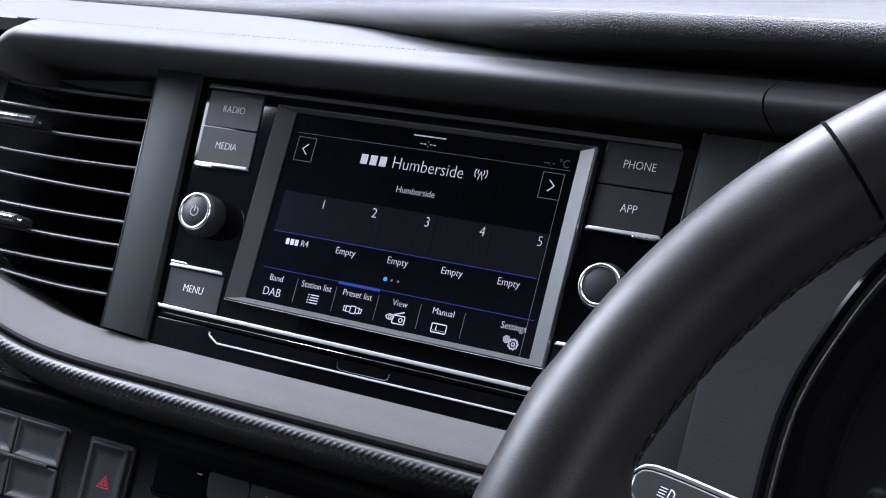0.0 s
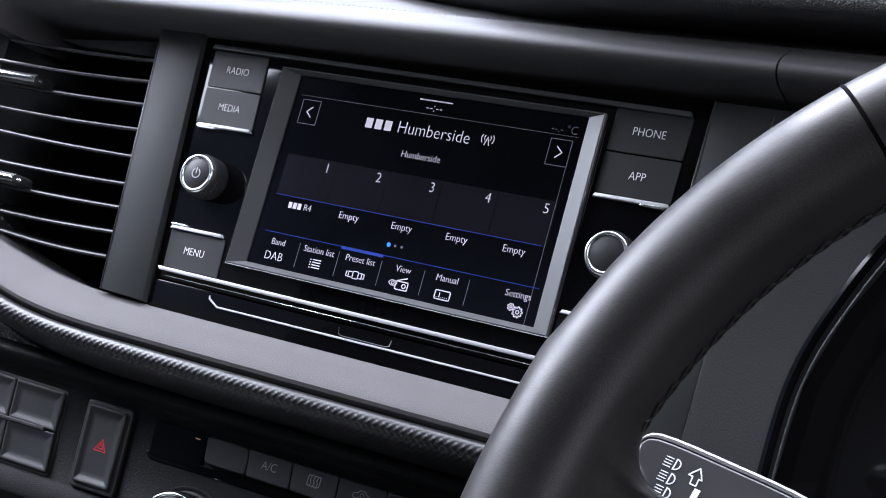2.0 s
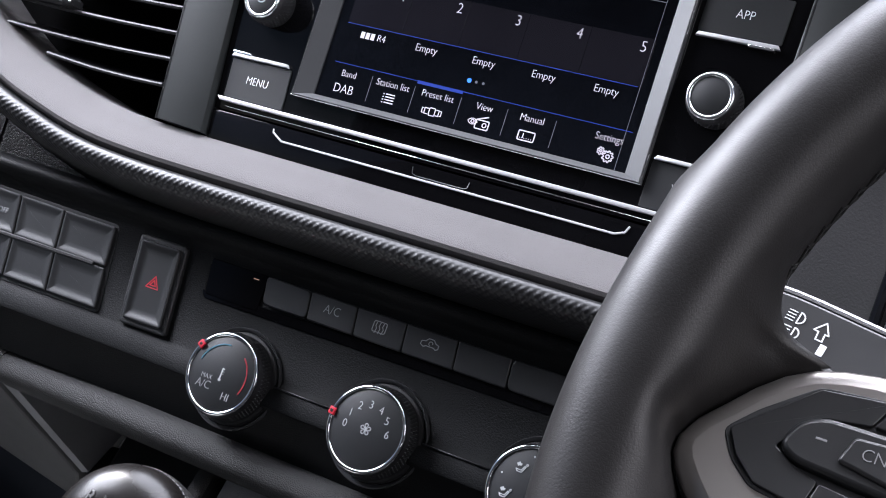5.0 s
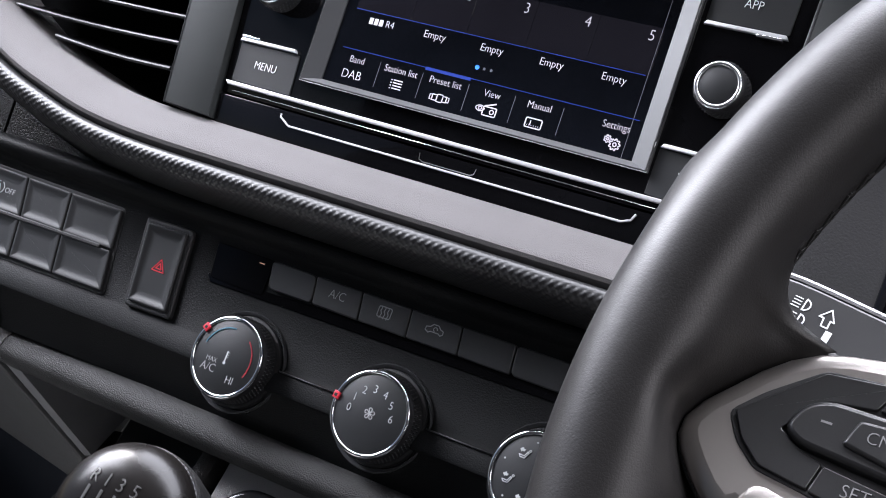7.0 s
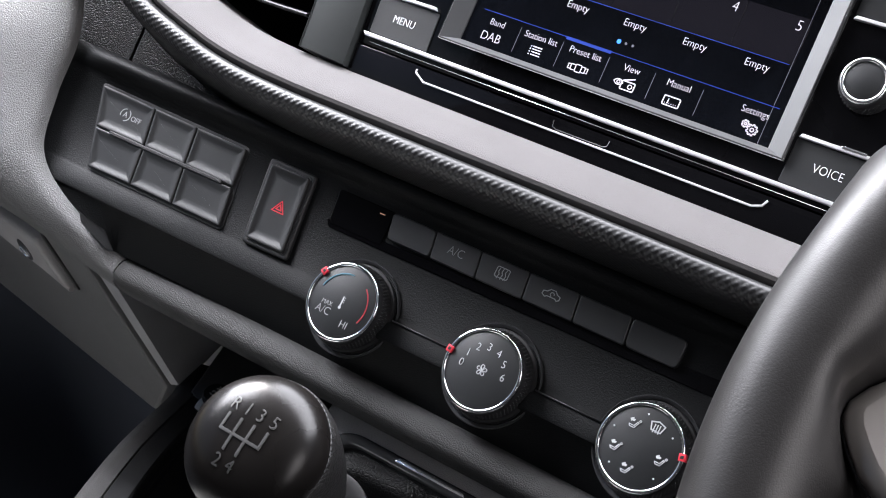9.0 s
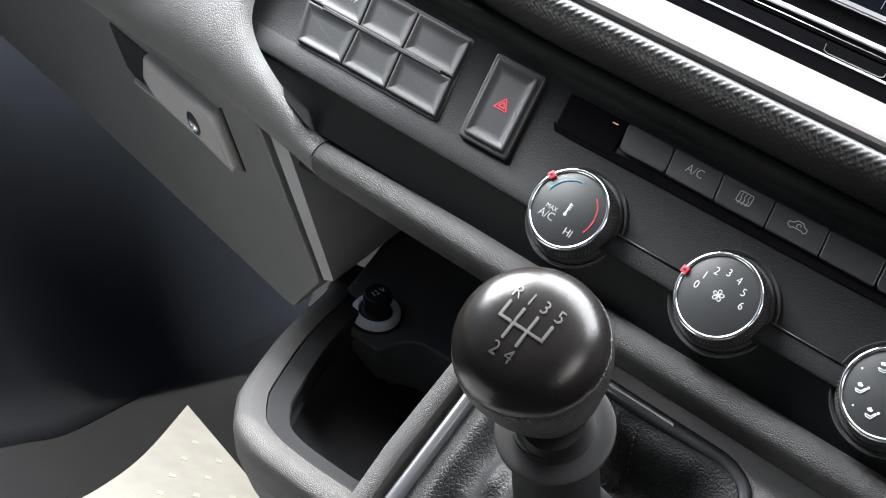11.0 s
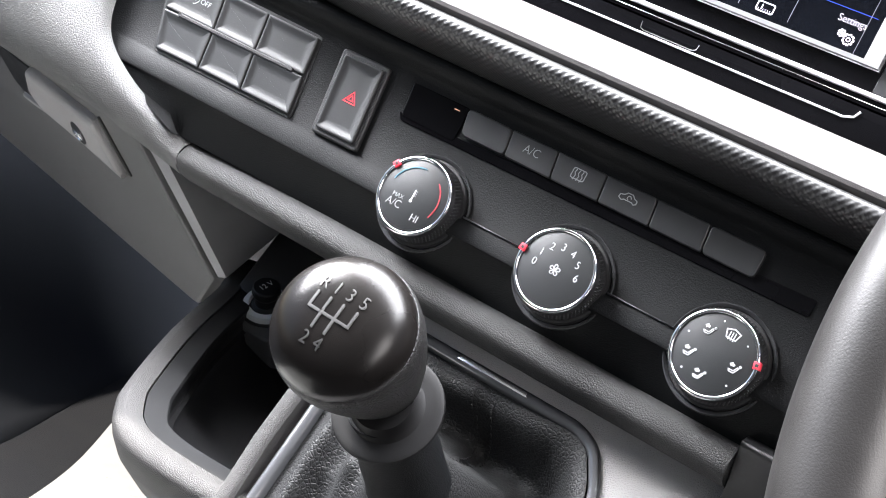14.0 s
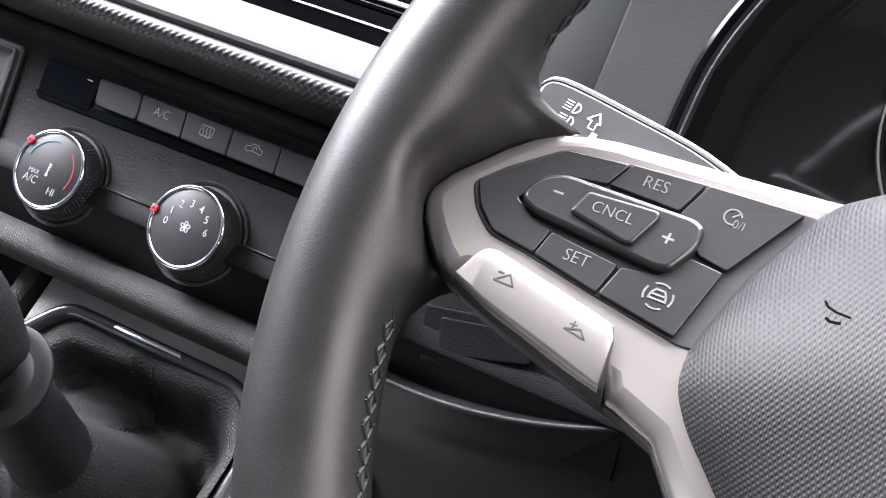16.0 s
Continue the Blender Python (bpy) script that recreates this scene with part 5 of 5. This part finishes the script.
flare = smoothline([(-54, 56), (-46, 49.0), (-38.0, 42.5), (-32.5, 38.6), (-27.0, 35.6), (-20.5, 33.4), (-13.0, 33.2), (-4, 34.0), (20, 33.8), (20, -23), (-4, -20.5), (-15, -16), (-23, -15.0), (-31, -19.0), (-40, -26), (-47, -29), (-50, 0)], 2, True)
FLARE = np.array([(p[0] * MM, p[1] * MM) for p in flare])
PLATE = np.array([(p[0] * MM, p[1] * MM) for p in plate])
M_SPOKE = np.array([list(r) for r in to_spoke])


def outline_distance(q, poly):
    """Distance of points from a closed outline, below zero inside it."""
    a, b = poly, np.roll(poly, -1, 0)
    e = b - a
    v = q[:, None, :2] - a[None]
    f = np.clip((v * e).sum(2) / (e * e).sum(1), 0, 1)
    d = np.sqrt(((v - f[..., None] * e) ** 2).sum(2)).min(1)
    spans = (a[None, :, 1] > q[:, None, 1]) != (b[None, :, 1] > q[:, None, 1])
    cross = a[None, :, 0] + (q[:, None, 1] - a[None, :, 1]) * e[None, :, 0] / np.where(np.abs(e[None, :, 1]) < 1e-9, 1e-9, e[None, :, 1])
    inside = (spans & (q[:, None, 0] < cross)).sum(1) % 2 == 1
    return np.where(inside, -d, d)


def leather(p, blend=0.016, lip=0.006):
    """The rim and the root of the spoke under one taut skin, hollowed round the switch trim."""
    ring = np.sqrt((np.hypot(p[:, 0], p[:, 1]) - R_RIM) ** 2 + p[:, 2] ** 2) - SECTION
    q = p @ M_SPOKE[:3, :3].T + M_SPOKE[:3, 3]
    up = np.clip((q[:, 1] - 0.002) / 0.028, 0, 1)
    front = -0.0085 + 0.0068 * up * up * (3 - 2 * up) + 0.34 * np.clip(q[:, 1] - 0.020, 0, 1) * np.clip((-q[:, 0] - 0.012) / 0.025, 0, 1)
    front += 0.0028 * np.clip((q[:, 1] - 0.029) / 0.004, 0, 1) * np.clip((-q[:, 0] - 0.004) / 0.008, 0, 1)
    r = 0.0038
    dd, tt = outline_distance(q, FLARE) + r, np.abs(q[:, 2] - front + 0.0065) - 0.0065 + r
    root = np.sqrt(np.maximum(dd, 0) ** 2 + np.maximum(tt, 0) ** 2) + np.minimum(np.maximum(dd, tt), 0) - r
    h = np.clip(blend - np.abs(ring - root), 0, None) / blend
    skin = np.minimum(ring, root) - 0.25 * blend * h * h
    hollow = -np.maximum(outline_distance(q, PLATE) - 0.0004, -(q[:, 2] + 0.0055))
    h = np.clip(lip - np.abs(skin - hollow), 0, None) / lip
    return np.maximum(skin, hollow) + 0.25 * lip * h * h


around = np.array([t + 0.6 * math.sin(t) for t in [2 * math.pi * j / 80 for j in range(80)]])
reach = np.arange(0.004, 0.088, 0.0006)
rim_rings = []
for a in [2.5 * k for k in range(56)] + [140 + 0.6 * k for k in range(109)] + [206 + 2.2 * k for k in range(70)] + [360]:
    c, s = math.cos(radians(a)), math.sin(radians(a))
    heart = np.array((R_RIM * c, R_RIM * s, -0.009))
    ray = np.stack([np.cos(around) * c, np.cos(around) * s, np.sin(around)], 1)
    if 140 <= a <= 205:
        spots = heart + ray[:, None, :] * reach[None, :, None]
        d = leather(spots.reshape(-1, 3)).reshape(len(around), len(reach))
        out = d > 0
        out[:, -1] = True
        n = np.maximum(out.argmax(1), 1)
        row = np.arange(len(around))
        d0, d1 = d[row, n - 1], d[row, n]
        far = reach[n - 1] + (reach[n] - reach[n - 1]) * np.clip(-d0 / np.maximum(d1 - d0, 1e-9), 0, 1)
    else:
        b = -0.009 * np.sin(around)
        far = -b + np.sqrt(b * b + SECTION ** 2 - 0.009 ** 2)
    rim_rings.append([tuple(float(x) for x in heart + ray[j] * far[j]) for j in range(len(around))])
part("rim", rings_geo(rim_rings, False, False), WHEEL, wheel, RIMF, "leather-wrapped rim flowing into the spoke", smooth=180)
an = radians(131.3)
part("rim_seam", tube([((R_RIM + 0.0166 * math.cos(b)) * math.cos(an), (R_RIM + 0.0166 * math.cos(b)) * math.sin(an), 0.0166 * math.sin(b)) for b in [2 * math.pi * j / 24 for j in range(24)]], 0.0009, 6, True), VOID, wheel, RIMF, "dark butt seam in the leather")
lace, groove = [], []


def rim_point(a, b, r=0.0170):
    """On the rim at the angle a round the wheel and b round its section, in degrees and radians."""
    return ((R_RIM + r * math.cos(b)) * math.cos(radians(a)), (R_RIM + r * math.cos(b)) * math.sin(radians(a)), 1.03 * r * math.sin(b))


def lace_centre(a):
    return math.pi + 0.20 - 0.34 * min(1.0, max(0.0, (a - 178) / 14))


for k in range(88):
    a = 90 + 2.05 * k
    if 165 < a < 184.5:                                            # covered by the spoke's leather
        continue
    for sgn in (-1, 1):
        lace.append(tube([rim_point(a + 2.5 * f, lace_centre(a) + sgn * (0.15 - 0.30 * f ** 1.4 if f < 0.99 else -0.15), 0.0171) for f in (0, 0.25, 0.5, 0.75, 1.0)], 0.00062, 5))
for lo, hi in ((90, 165), (184.5, 270)):
    groove.append(tube([rim_point(lo + (hi - lo) * k / 60, lace_centre(lo + (hi - lo) * k / 60), 0.0163) for k in range(61)], 0.0011, 6))
part("lace_groove", join(*groove), GAP, wheel, RIMF, "dark joint under the lacing")
tagged(part("lacing", join(*lace), THREAD, wheel, RIMF, "black lacing on the rim's inner side"), kind="stuff")
web = [(-0.010, 0.0325), (0.050, 0.0335), (0.050, -0.030), (0.036, -0.0285), (0.022, -0.0270), (0.0, -0.0205), (-0.014, -0.0140), (-0.014, 0.022)]
part("spoke", prism(web, -0.018, -0.0060, 0.004, 4), WEB, wheel, SPOKE, "leather-covered spoke", smooth=80)
outer = ccw([(a * MM, b * MM) for a, b in plate])
crown = [(0.0, -0.010), (0.0, -0.0036), (0.0002, -0.0028), (0.0007, -0.0020), (0.0016, -0.0013), (0.0028, -0.0007), (0.0040, -0.0002), (0.0050, 0.0)]
spoke_trim = part("switch_trim", rings_geo([[(u, v, w) for u, v in inset(outer, d)] for d, w in crown]), NICKEL, wheel, SPOKE, "satin nickel trim round the switches", smooth=50)
part("trim_joint", prism(inset(outer, -0.0006), -0.010, -0.0042, 0.0004, 2), GAP, spoke_trim, SPOKE, "dark joint round the trim")
well = [(55, 28.2), (33.6, 27.4), (12.1, 26.1), (-9.2, 24.0), (-20.8, 13.7), (-26.9, 6.4), (-22.6, -0.3), (-16.2, -5.5), (-5.4, -6.9), (14.5, -10.7), (38.0, -14.8), (60, -10)]
part("switch_well", prism(rounded([(a * MM, b * MM) for a, b in well], 0.002), -0.004, 0.0004, 0.0003), GAP, wheel, SPOKE)


def plus_geo(x, y, r, h, w):
    return prism([(x - r, y - h), (x - h, y - h), (x - h, y - r), (x + h, y - r), (x + h, y - h), (x + r, y - h), (x + r, y + h), (x + h, y + h), (x + h, y + r), (x - h, y + r), (x - h, y + h), (x - r, y + h)], w - 0.0001, w + 0.00005, 0.00002, 1)


def wheel_key(poly, top, material=KEY, r=0.0007, b=0.0003, gap=0.00020, label=""):
    return part("switch", prism(rounded(inset(ccw([(a * MM, c * MM) for a, c in poly]), gap), r), -0.003, top, b, 3), material, wheel, SPOKE, label)


k = wheel_key([(-25.4, 6.6), (-8.8, 23.0), (8.1, 25.0), (4.8, 17.4), (-5.9, 15.7), (-13.5, 6.0), (-7.7, 2.3), (-1.9, 0.8), (-3.3, -6.6), (-15.5, -4.8), (-21.6, 0.4)], 0.0016)
k = wheel_key([(5.0, 17.4), (8.6, 25.2), (27.1, 26.5), (23.9, 16.9)], 0.0018)
part("lettering", text_geo("RES", 0.0047, (0.0160, 0.0216), w=0.0019), WHEELPRINT, k, SPOKE)
k = wheel_key([(24.3, 16.9), (27.7, 26.5), (51.5, 27.6), (40.4, 6.3), (32.8, 7.6)], 0.0018)
part("cruise_icon", join(stroke(arc(0.0362, 0.0203, 0.0021, 20, 290, 10), 0.00042, 0.0019), stroke([(0.0362, 0.0203), (0.0374, 0.0214)], 0.0004, 0.0019), text_geo("0/I", 0.0033, (0.0383, 0.0186), w=0.0019)), WHEELPRINT, k, SPOKE)
k = wheel_key([(-3.1, -6.8), (-1.8, 0.5), (16.9, -1.6), (15.1, -10.5)], 0.0018)
part("lettering", text_geo("SET", 0.0047, (0.0071, -0.0040), w=0.0019), WHEELPRINT, k, SPOKE)
k = wheel_key([(15.5, -10.4), (17.6, -1.8), (26.3, -0.3), (31.4, 6.7), (40.1, 5.9), (36.2, -13.8)], 0.0018)
cu, cv_ = 0.0288, -0.0056
is_ = 0.8
part("car_icon", join(stroke([(cu - is_ * 0.0026, cv_ - is_ * 0.0012), (cu - is_ * 0.0024, cv_ + is_ * 0.0004), (cu - is_ * 0.0014, cv_ + is_ * 0.0020), (cu + is_ * 0.0014, cv_ + is_ * 0.0020), (cu + is_ * 0.0024, cv_ + is_ * 0.0004), (cu + is_ * 0.0026, cv_ - is_ * 0.0012)], 0.0005, 0.0019, True),
                      stroke([(cu - is_ * 0.0024, cv_ + is_ * 0.0003), (cu + is_ * 0.0024, cv_ + is_ * 0.0003)], 0.0005, 0.0019), stroke(arc(cu, cv_, is_ * 0.0042, 60, 120, 5), 0.0005, 0.0019), stroke(arc(cu, cv_, is_ * 0.0042, 240, 300, 5), 0.0005, 0.0019),
                      stroke(arc(cu, cv_, is_ * 0.0044, -25, 25, 5), 0.0005, 0.0019), stroke(arc(cu, cv_, is_ * 0.0044, 155, 205, 5), 0.0005, 0.0019)), WHEELPRINT, k, SPOKE)
rocker = wheel_key([(-13.5, 6.0), (-10.9, 13.0), (-5.4, 16.1), (28.9, 16.2), (32.0, 14.7), (32.5, 8.3), (28.7, 0.7), (25.6, -0.3), (-8.8, 2.7)], 0.0036, r=0.003, b=0.0014, label="raised black rocker switch")
part("minus_sign", bar(-0.0056, 0.0096, -0.0030, 0.0102, 0.0036), WHEELPRINT, rocker, SPOKE)
part("plus_sign", plus_geo(0.0251, 0.0084, 0.0015, 0.0003, 0.0036), WHEELPRINT, rocker, SPOKE)
k = wheel_key([(0.3, 5.7), (2.4, 12.9), (20.5, 14.1), (21.6, 12.5), (18.3, 3.1), (16.3, 2.6)], 0.0048, r=0.0012, b=0.0008)
part("lettering", text_geo("CNCL", 0.0044, (0.0106, 0.0090), w=0.0049), WHEELPRINT, k, SPOKE)
upper = smoothline([(-15.6, -12.0), (-14.6, -10.0), (-12.2, -9.1), (-8.0, -9.7), (19.2, -15.2), (22.6, -17.0), (24.2, -20.0)], 4)
lower = smoothline([(-18.8, -19.6), (-17.0, -20.6), (-12.0, -22.6), (-4.0, -25.2), (10.0, -29.0), (20.0, -31.7), (27.0, -33.2)], 4)


def rocker_row(p, q, grow, w_top, w_low):
    """One cross-section of the volume rocker: a flat upper face, a fold and a slope down to the outer edge."""
    p, q = Vector(p) * MM, Vector(q) * MM
    d = (q - p).normalized() * grow
    p, q = p - d, q + d
    cross = [(0.0, -0.006), (0.0, w_top - 0.0007), (0.02, w_top - 0.0002), (0.06, w_top), (0.30, w_top + 0.0002), (0.84, w_top + 0.0001), (0.88, w_top - 0.0002), (0.915, w_top - 0.0008), (0.99, w_low + 0.0004), (1.0, w_low - 0.0004), (0.97, -0.010)]
    return [tuple(p.lerp(q, f)) + (w,) for f, w in cross]


part("rocker_gap", along([rocker_row(p, q, 0.0005, 0.0002, -0.0036) for p, q in zip(upper, lower)]), GAP, wheel, SPOKE)
vol = part("switch", along([rocker_row(p, q, 0.0, 0.0016, -0.0030) for p, q in list(zip(upper, lower))[1:-1]]), NICKEL, wheel, SPOKE, "satin nickel volume rocker", smooth=30)
part("minus_sign", bar(-0.0085, -0.0146, -0.0069, -0.0141, 0.0018), GAP, vol, SPOKE)
part("plus_sign", plus_geo(0.0142, -0.0199, 0.0010, 0.0002, 0.0018), GAP, vol, SPOKE)
for wedge in ([(-0.0085, -0.0167), (-0.0034, -0.0168), (-0.0054, -0.0141)], [(0.0126, -0.0215), (0.0180, -0.0224), (0.0162, -0.0204)]):
    part("volume_wedge", stroke(wedge, 0.00042, 0.0018, True), GAP, vol, SPOKE)
air = [(64.7, 42.4), (54.6, 34.0), (50.7, 26.6), (42.3, 6.8), (37.8, -14.2), (39.0, -24.1), (45.3, -33.1), (57.7, -44.7), (78, -66), (104, -80), (127.7, -84)]
air = air + [(255.4 - a, b) for a, b in reversed(air[:-1])] + [(170, 58), (127.7, 62), (86, 56)]
air = rounded([(a * MM, b * MM) for a, b in air], 0.008, 4)
cx, cy = 0.1277, -0.008
dome = []
for s, w in ((0.995, -0.020), (1.0, -0.006), (0.985, -0.0015), (0.95, 0.0035), (0.88, 0.0095), (0.76, 0.0155), (0.6, 0.0205), (0.4, 0.024), (0.2, 0.0255), (0.02, 0.026)):
    dome.append([(cx + (u - cx) * s, cy + (v - cy) * s, w) for u, v in ccw(air)])
AIRBAG = mat("airbag_weave", (0.0082, 0.0082, 0.0088), 0.62, vary=0.05, spec=0.3)
nt = AIRBAG.node_tree
co = nt.nodes.new("ShaderNodeTexCoord").outputs["Object"]
waves = []
for rz in (33, -33):
    mp = nt.nodes.new("ShaderNodeMapping")
    mp.inputs["Rotation"].default_value = (0, radians(rz), 0)
    wv = nt.nodes.new("ShaderNodeTexWave")
    wv.inputs["Scale"].default_value = 290
    wv.bands_direction = "X"
    nt.links.new(co, mp.inputs["Vector"])
    nt.links.new(mp.outputs["Vector"], wv.inputs["Vector"])
    waves.append(wv.outputs["Fac"])
mul = nt.nodes.new("ShaderNodeMath")
mul.operation = "MULTIPLY"
nt.links.new(waves[0], mul.inputs[0])
nt.links.new(waves[1], mul.inputs[1])
bump = nt.nodes.new("ShaderNodeBump")
bump.inputs["Strength"].default_value, bump.inputs["Distance"].default_value = 0.40, 0.0004
nt.links.new(mul.outputs["Value"], bump.inputs["Height"])
nt.links.new(bump.outputs["Normal"], nt.nodes["Principled BSDF"].inputs["Normal"])
bag = part("airbag_cover", rings_geo(dome), AIRBAG, wheel, SPOKE, "grey diamond-textured airbag cover", smooth=80)
part("horn_mark", tube([(0.0654, 0.0008, 0.0165), (0.0665, -0.0005, 0.0170), (0.0685, -0.0014, 0.0178), (0.0718, -0.0021, 0.0190)], 0.00032, 6), VOID, bag, SPOKE, "dark moulded horn symbol")
part("horn_mark", tube([(0.0671, -0.0033, 0.0174), (0.0681, -0.0040, 0.0178), (0.0704, -0.0040, 0.0186)], 0.00042, 6), VOID, bag, SPOKE, "dark moulded horn symbol")

# --------------------------------------------- column stalk and instruments
stalk = thing("light_stalk", (0.26, -0.09, -0.12), "grey column stalk with light symbols", "stalk", frame_m=DM)
ST = DM @ axes_frame((0.2205, -0.094, -0.1110), (0.0, -0.93, 0.37), (0.15, 0, 0.99)) @ pose(0.0018, 0.0016, 0.0015)
top_edge = smoothline([(0.000, -0.0010), (0.005, 0.0032), (0.030, 0.0036), (0.056, 0.0026), (0.080, -0.0030), (0.100, -0.0110), (0.125, -0.0240)], 4)
part("lever", prism(top_edge + [(0.125, -0.045), (0.080, -0.0300), (0.056, -0.0215), (0.012, -0.0150), (0.001, -0.007)], -0.012, 0.0, 0.0014, 4), KEY, stalk, ST)
part("bright_edge", tube([(u, v + 0.0012, -0.0012) for u, v in top_edge], 0.0006, 6), EDGE, stalk, ST, "bright top edge")
part("gap_line", tube([(u, v - 0.0002, -0.0003) for u, v in top_edge], 0.0005, 6), GAP, stalk, ST)


def lamp_icon(u, v):
    return join(stroke(arc(u, v, 0.0018, -90, 90, 8) + [(u, v + 0.0018)], 0.00042, 0.0001, True), *[bar(u - 0.0036, v - 0.0017 + 0.0010 * n, u - 0.0010, v - 0.0014 + 0.0010 * n, 0.0001) for n in range(4)])


for sign in (lamp_icon(0.0140, -0.0030), lamp_icon(0.0146, -0.0080), lamp_icon(0.0156, -0.0128), bar(0.0232, -0.0110, 0.0252, -0.0075, 0.0001),
             stroke([(0.0194, -0.0042), (0.0218, -0.0010), (0.0240, -0.0044), (0.0229, -0.0044), (0.0231, -0.0068), (0.0211, -0.0068), (0.0208, -0.0043)], 0.00042, 0.0001, True),
             stroke([(0.0520, -0.0130), (0.0545, -0.0105), (0.0545, -0.0120), (0.0570, -0.0120), (0.0570, -0.0142), (0.0545, -0.0142), (0.0545, -0.0158)], 0.00042, 0.0001, True)):
    part("symbol", sign, WHITE, stalk, ST)

cluster = thing("instrument_binnacle", (0.35, 0.0, -0.12), "dark instrument binnacle behind the wheel", "instrument cluster", frame_m=DM)
part("side_panel", prism([(0.1840, -0.1060), (0.2075, -0.1060), (0.2095, -0.020), (0.2120, 0.028), (0.1890, 0.028)], -0.02, 0.0030, 0.0006), SOFT, cluster, RADIO, "grey grained panel beside the instruments")
part("side_panel", prism([(0.2080, -0.1150), (0.2400, -0.1100), (0.2425, -0.0700), (0.2520, -0.0400), (0.2700, -0.0050), (0.3000, 0.020), (0.3300, 0.030), (0.2125, 0.030), (0.2100, -0.020)], -0.02, 0.0045, 0.0012), SOFT, cluster, RADIO)
edge_line = smoothline([(0.2405, -0.1200, 0.004), (0.2425, -0.0750, 0.004), (0.2520, -0.0420, 0.004), (0.2700, -0.0070, 0.004), (0.3000, 0.018, 0.004), (0.3400, 0.028, 0.004)], 6)
part("rim", tube(edge_line, 0.0022, 8), PIANO, cluster, RADIO, "black rim of the instruments")
part("rim_line", tube([(u + 0.0040, v - 0.002, w) for u, v, w in edge_line], 0.0005, 5), BEZEL, cluster, RADIO)
part("lens", prism([(0.2380, -0.130), (0.60, -0.130), (0.60, 0.030), (0.2380, 0.030)], -0.032, -0.028, 0.0005), LENS, cluster, RADIO, "dark instrument lens")
for r in (0.055, 0.060):
    part("dial_ring", tube(arc(0, 0, r, 0, 355, 60) and [(0.365 + r * math.cos(radians(a)), -0.060 + r * math.sin(radians(a)), -0.026) for a in range(0, 360, 5)], 0.0008, 5, True), BEZEL, cluster, RADIO)
column = thing("column_shroud", (0.35, -0.05, -0.2), "black plastic steering column shroud", "column shroud", frame_m=DM)
part("shroud", lathe([(0.055, -0.17), (0.055, -0.05), (0.045, -0.03)], 40), PLASTIC, column, RIMF)

# lower switch panel on the driver's side
low_panel = thing("lower_switch_panel", (0.21, 0.01, -0.21), "black blank switch panel under the dash", "switch", frame_m=DM)
part("panel", prism(rounded([(0.170, -0.012), (0.262, 0.004), (0.262, -0.018), (0.176, -0.034)], 0.002), -0.02, 0.0060, 0.001), PANEL, low_panel, face_frame(0.019, -0.180))
part("blank", prism(rounded([(0.1785, -0.0145), (0.2180, -0.0070), (0.2200, -0.0190), (0.1835, -0.0290)], 0.002), 0.0, 0.0080, 0.0008), PANEL, low_panel, face_frame(0.019, -0.180))

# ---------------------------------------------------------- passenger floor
# Sunlit floor area drawn as a pale sheet, lengthened rearward to bounce light.
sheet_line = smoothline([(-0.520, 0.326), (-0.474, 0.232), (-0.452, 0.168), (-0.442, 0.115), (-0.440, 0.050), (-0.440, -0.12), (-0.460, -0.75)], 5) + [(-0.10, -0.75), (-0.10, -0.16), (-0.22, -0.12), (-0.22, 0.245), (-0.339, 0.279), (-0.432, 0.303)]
sheet = thing("sun_patch_sheet", (-0.36, 0.1, FLOOR), "sunlit patch of the footwell floor, drawn as a pale sheet with small squares", "floor sheet")
part("sheet", prism(sheet_line, FLOOR, FLOOR + 0.003, 0.0005, 1), SUNPATCH, sheet)
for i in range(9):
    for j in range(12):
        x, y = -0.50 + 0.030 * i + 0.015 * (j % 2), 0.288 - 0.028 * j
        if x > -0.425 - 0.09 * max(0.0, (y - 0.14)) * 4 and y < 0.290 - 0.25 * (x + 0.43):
            part("square", prism([(x - 0.0042, y), (x, y - 0.0042), (x + 0.0042, y), (x, y + 0.0042)], FLOOR + 0.001, FLOOR + 0.00325, 0.0001, 1), PATCHSPOT, sheet)
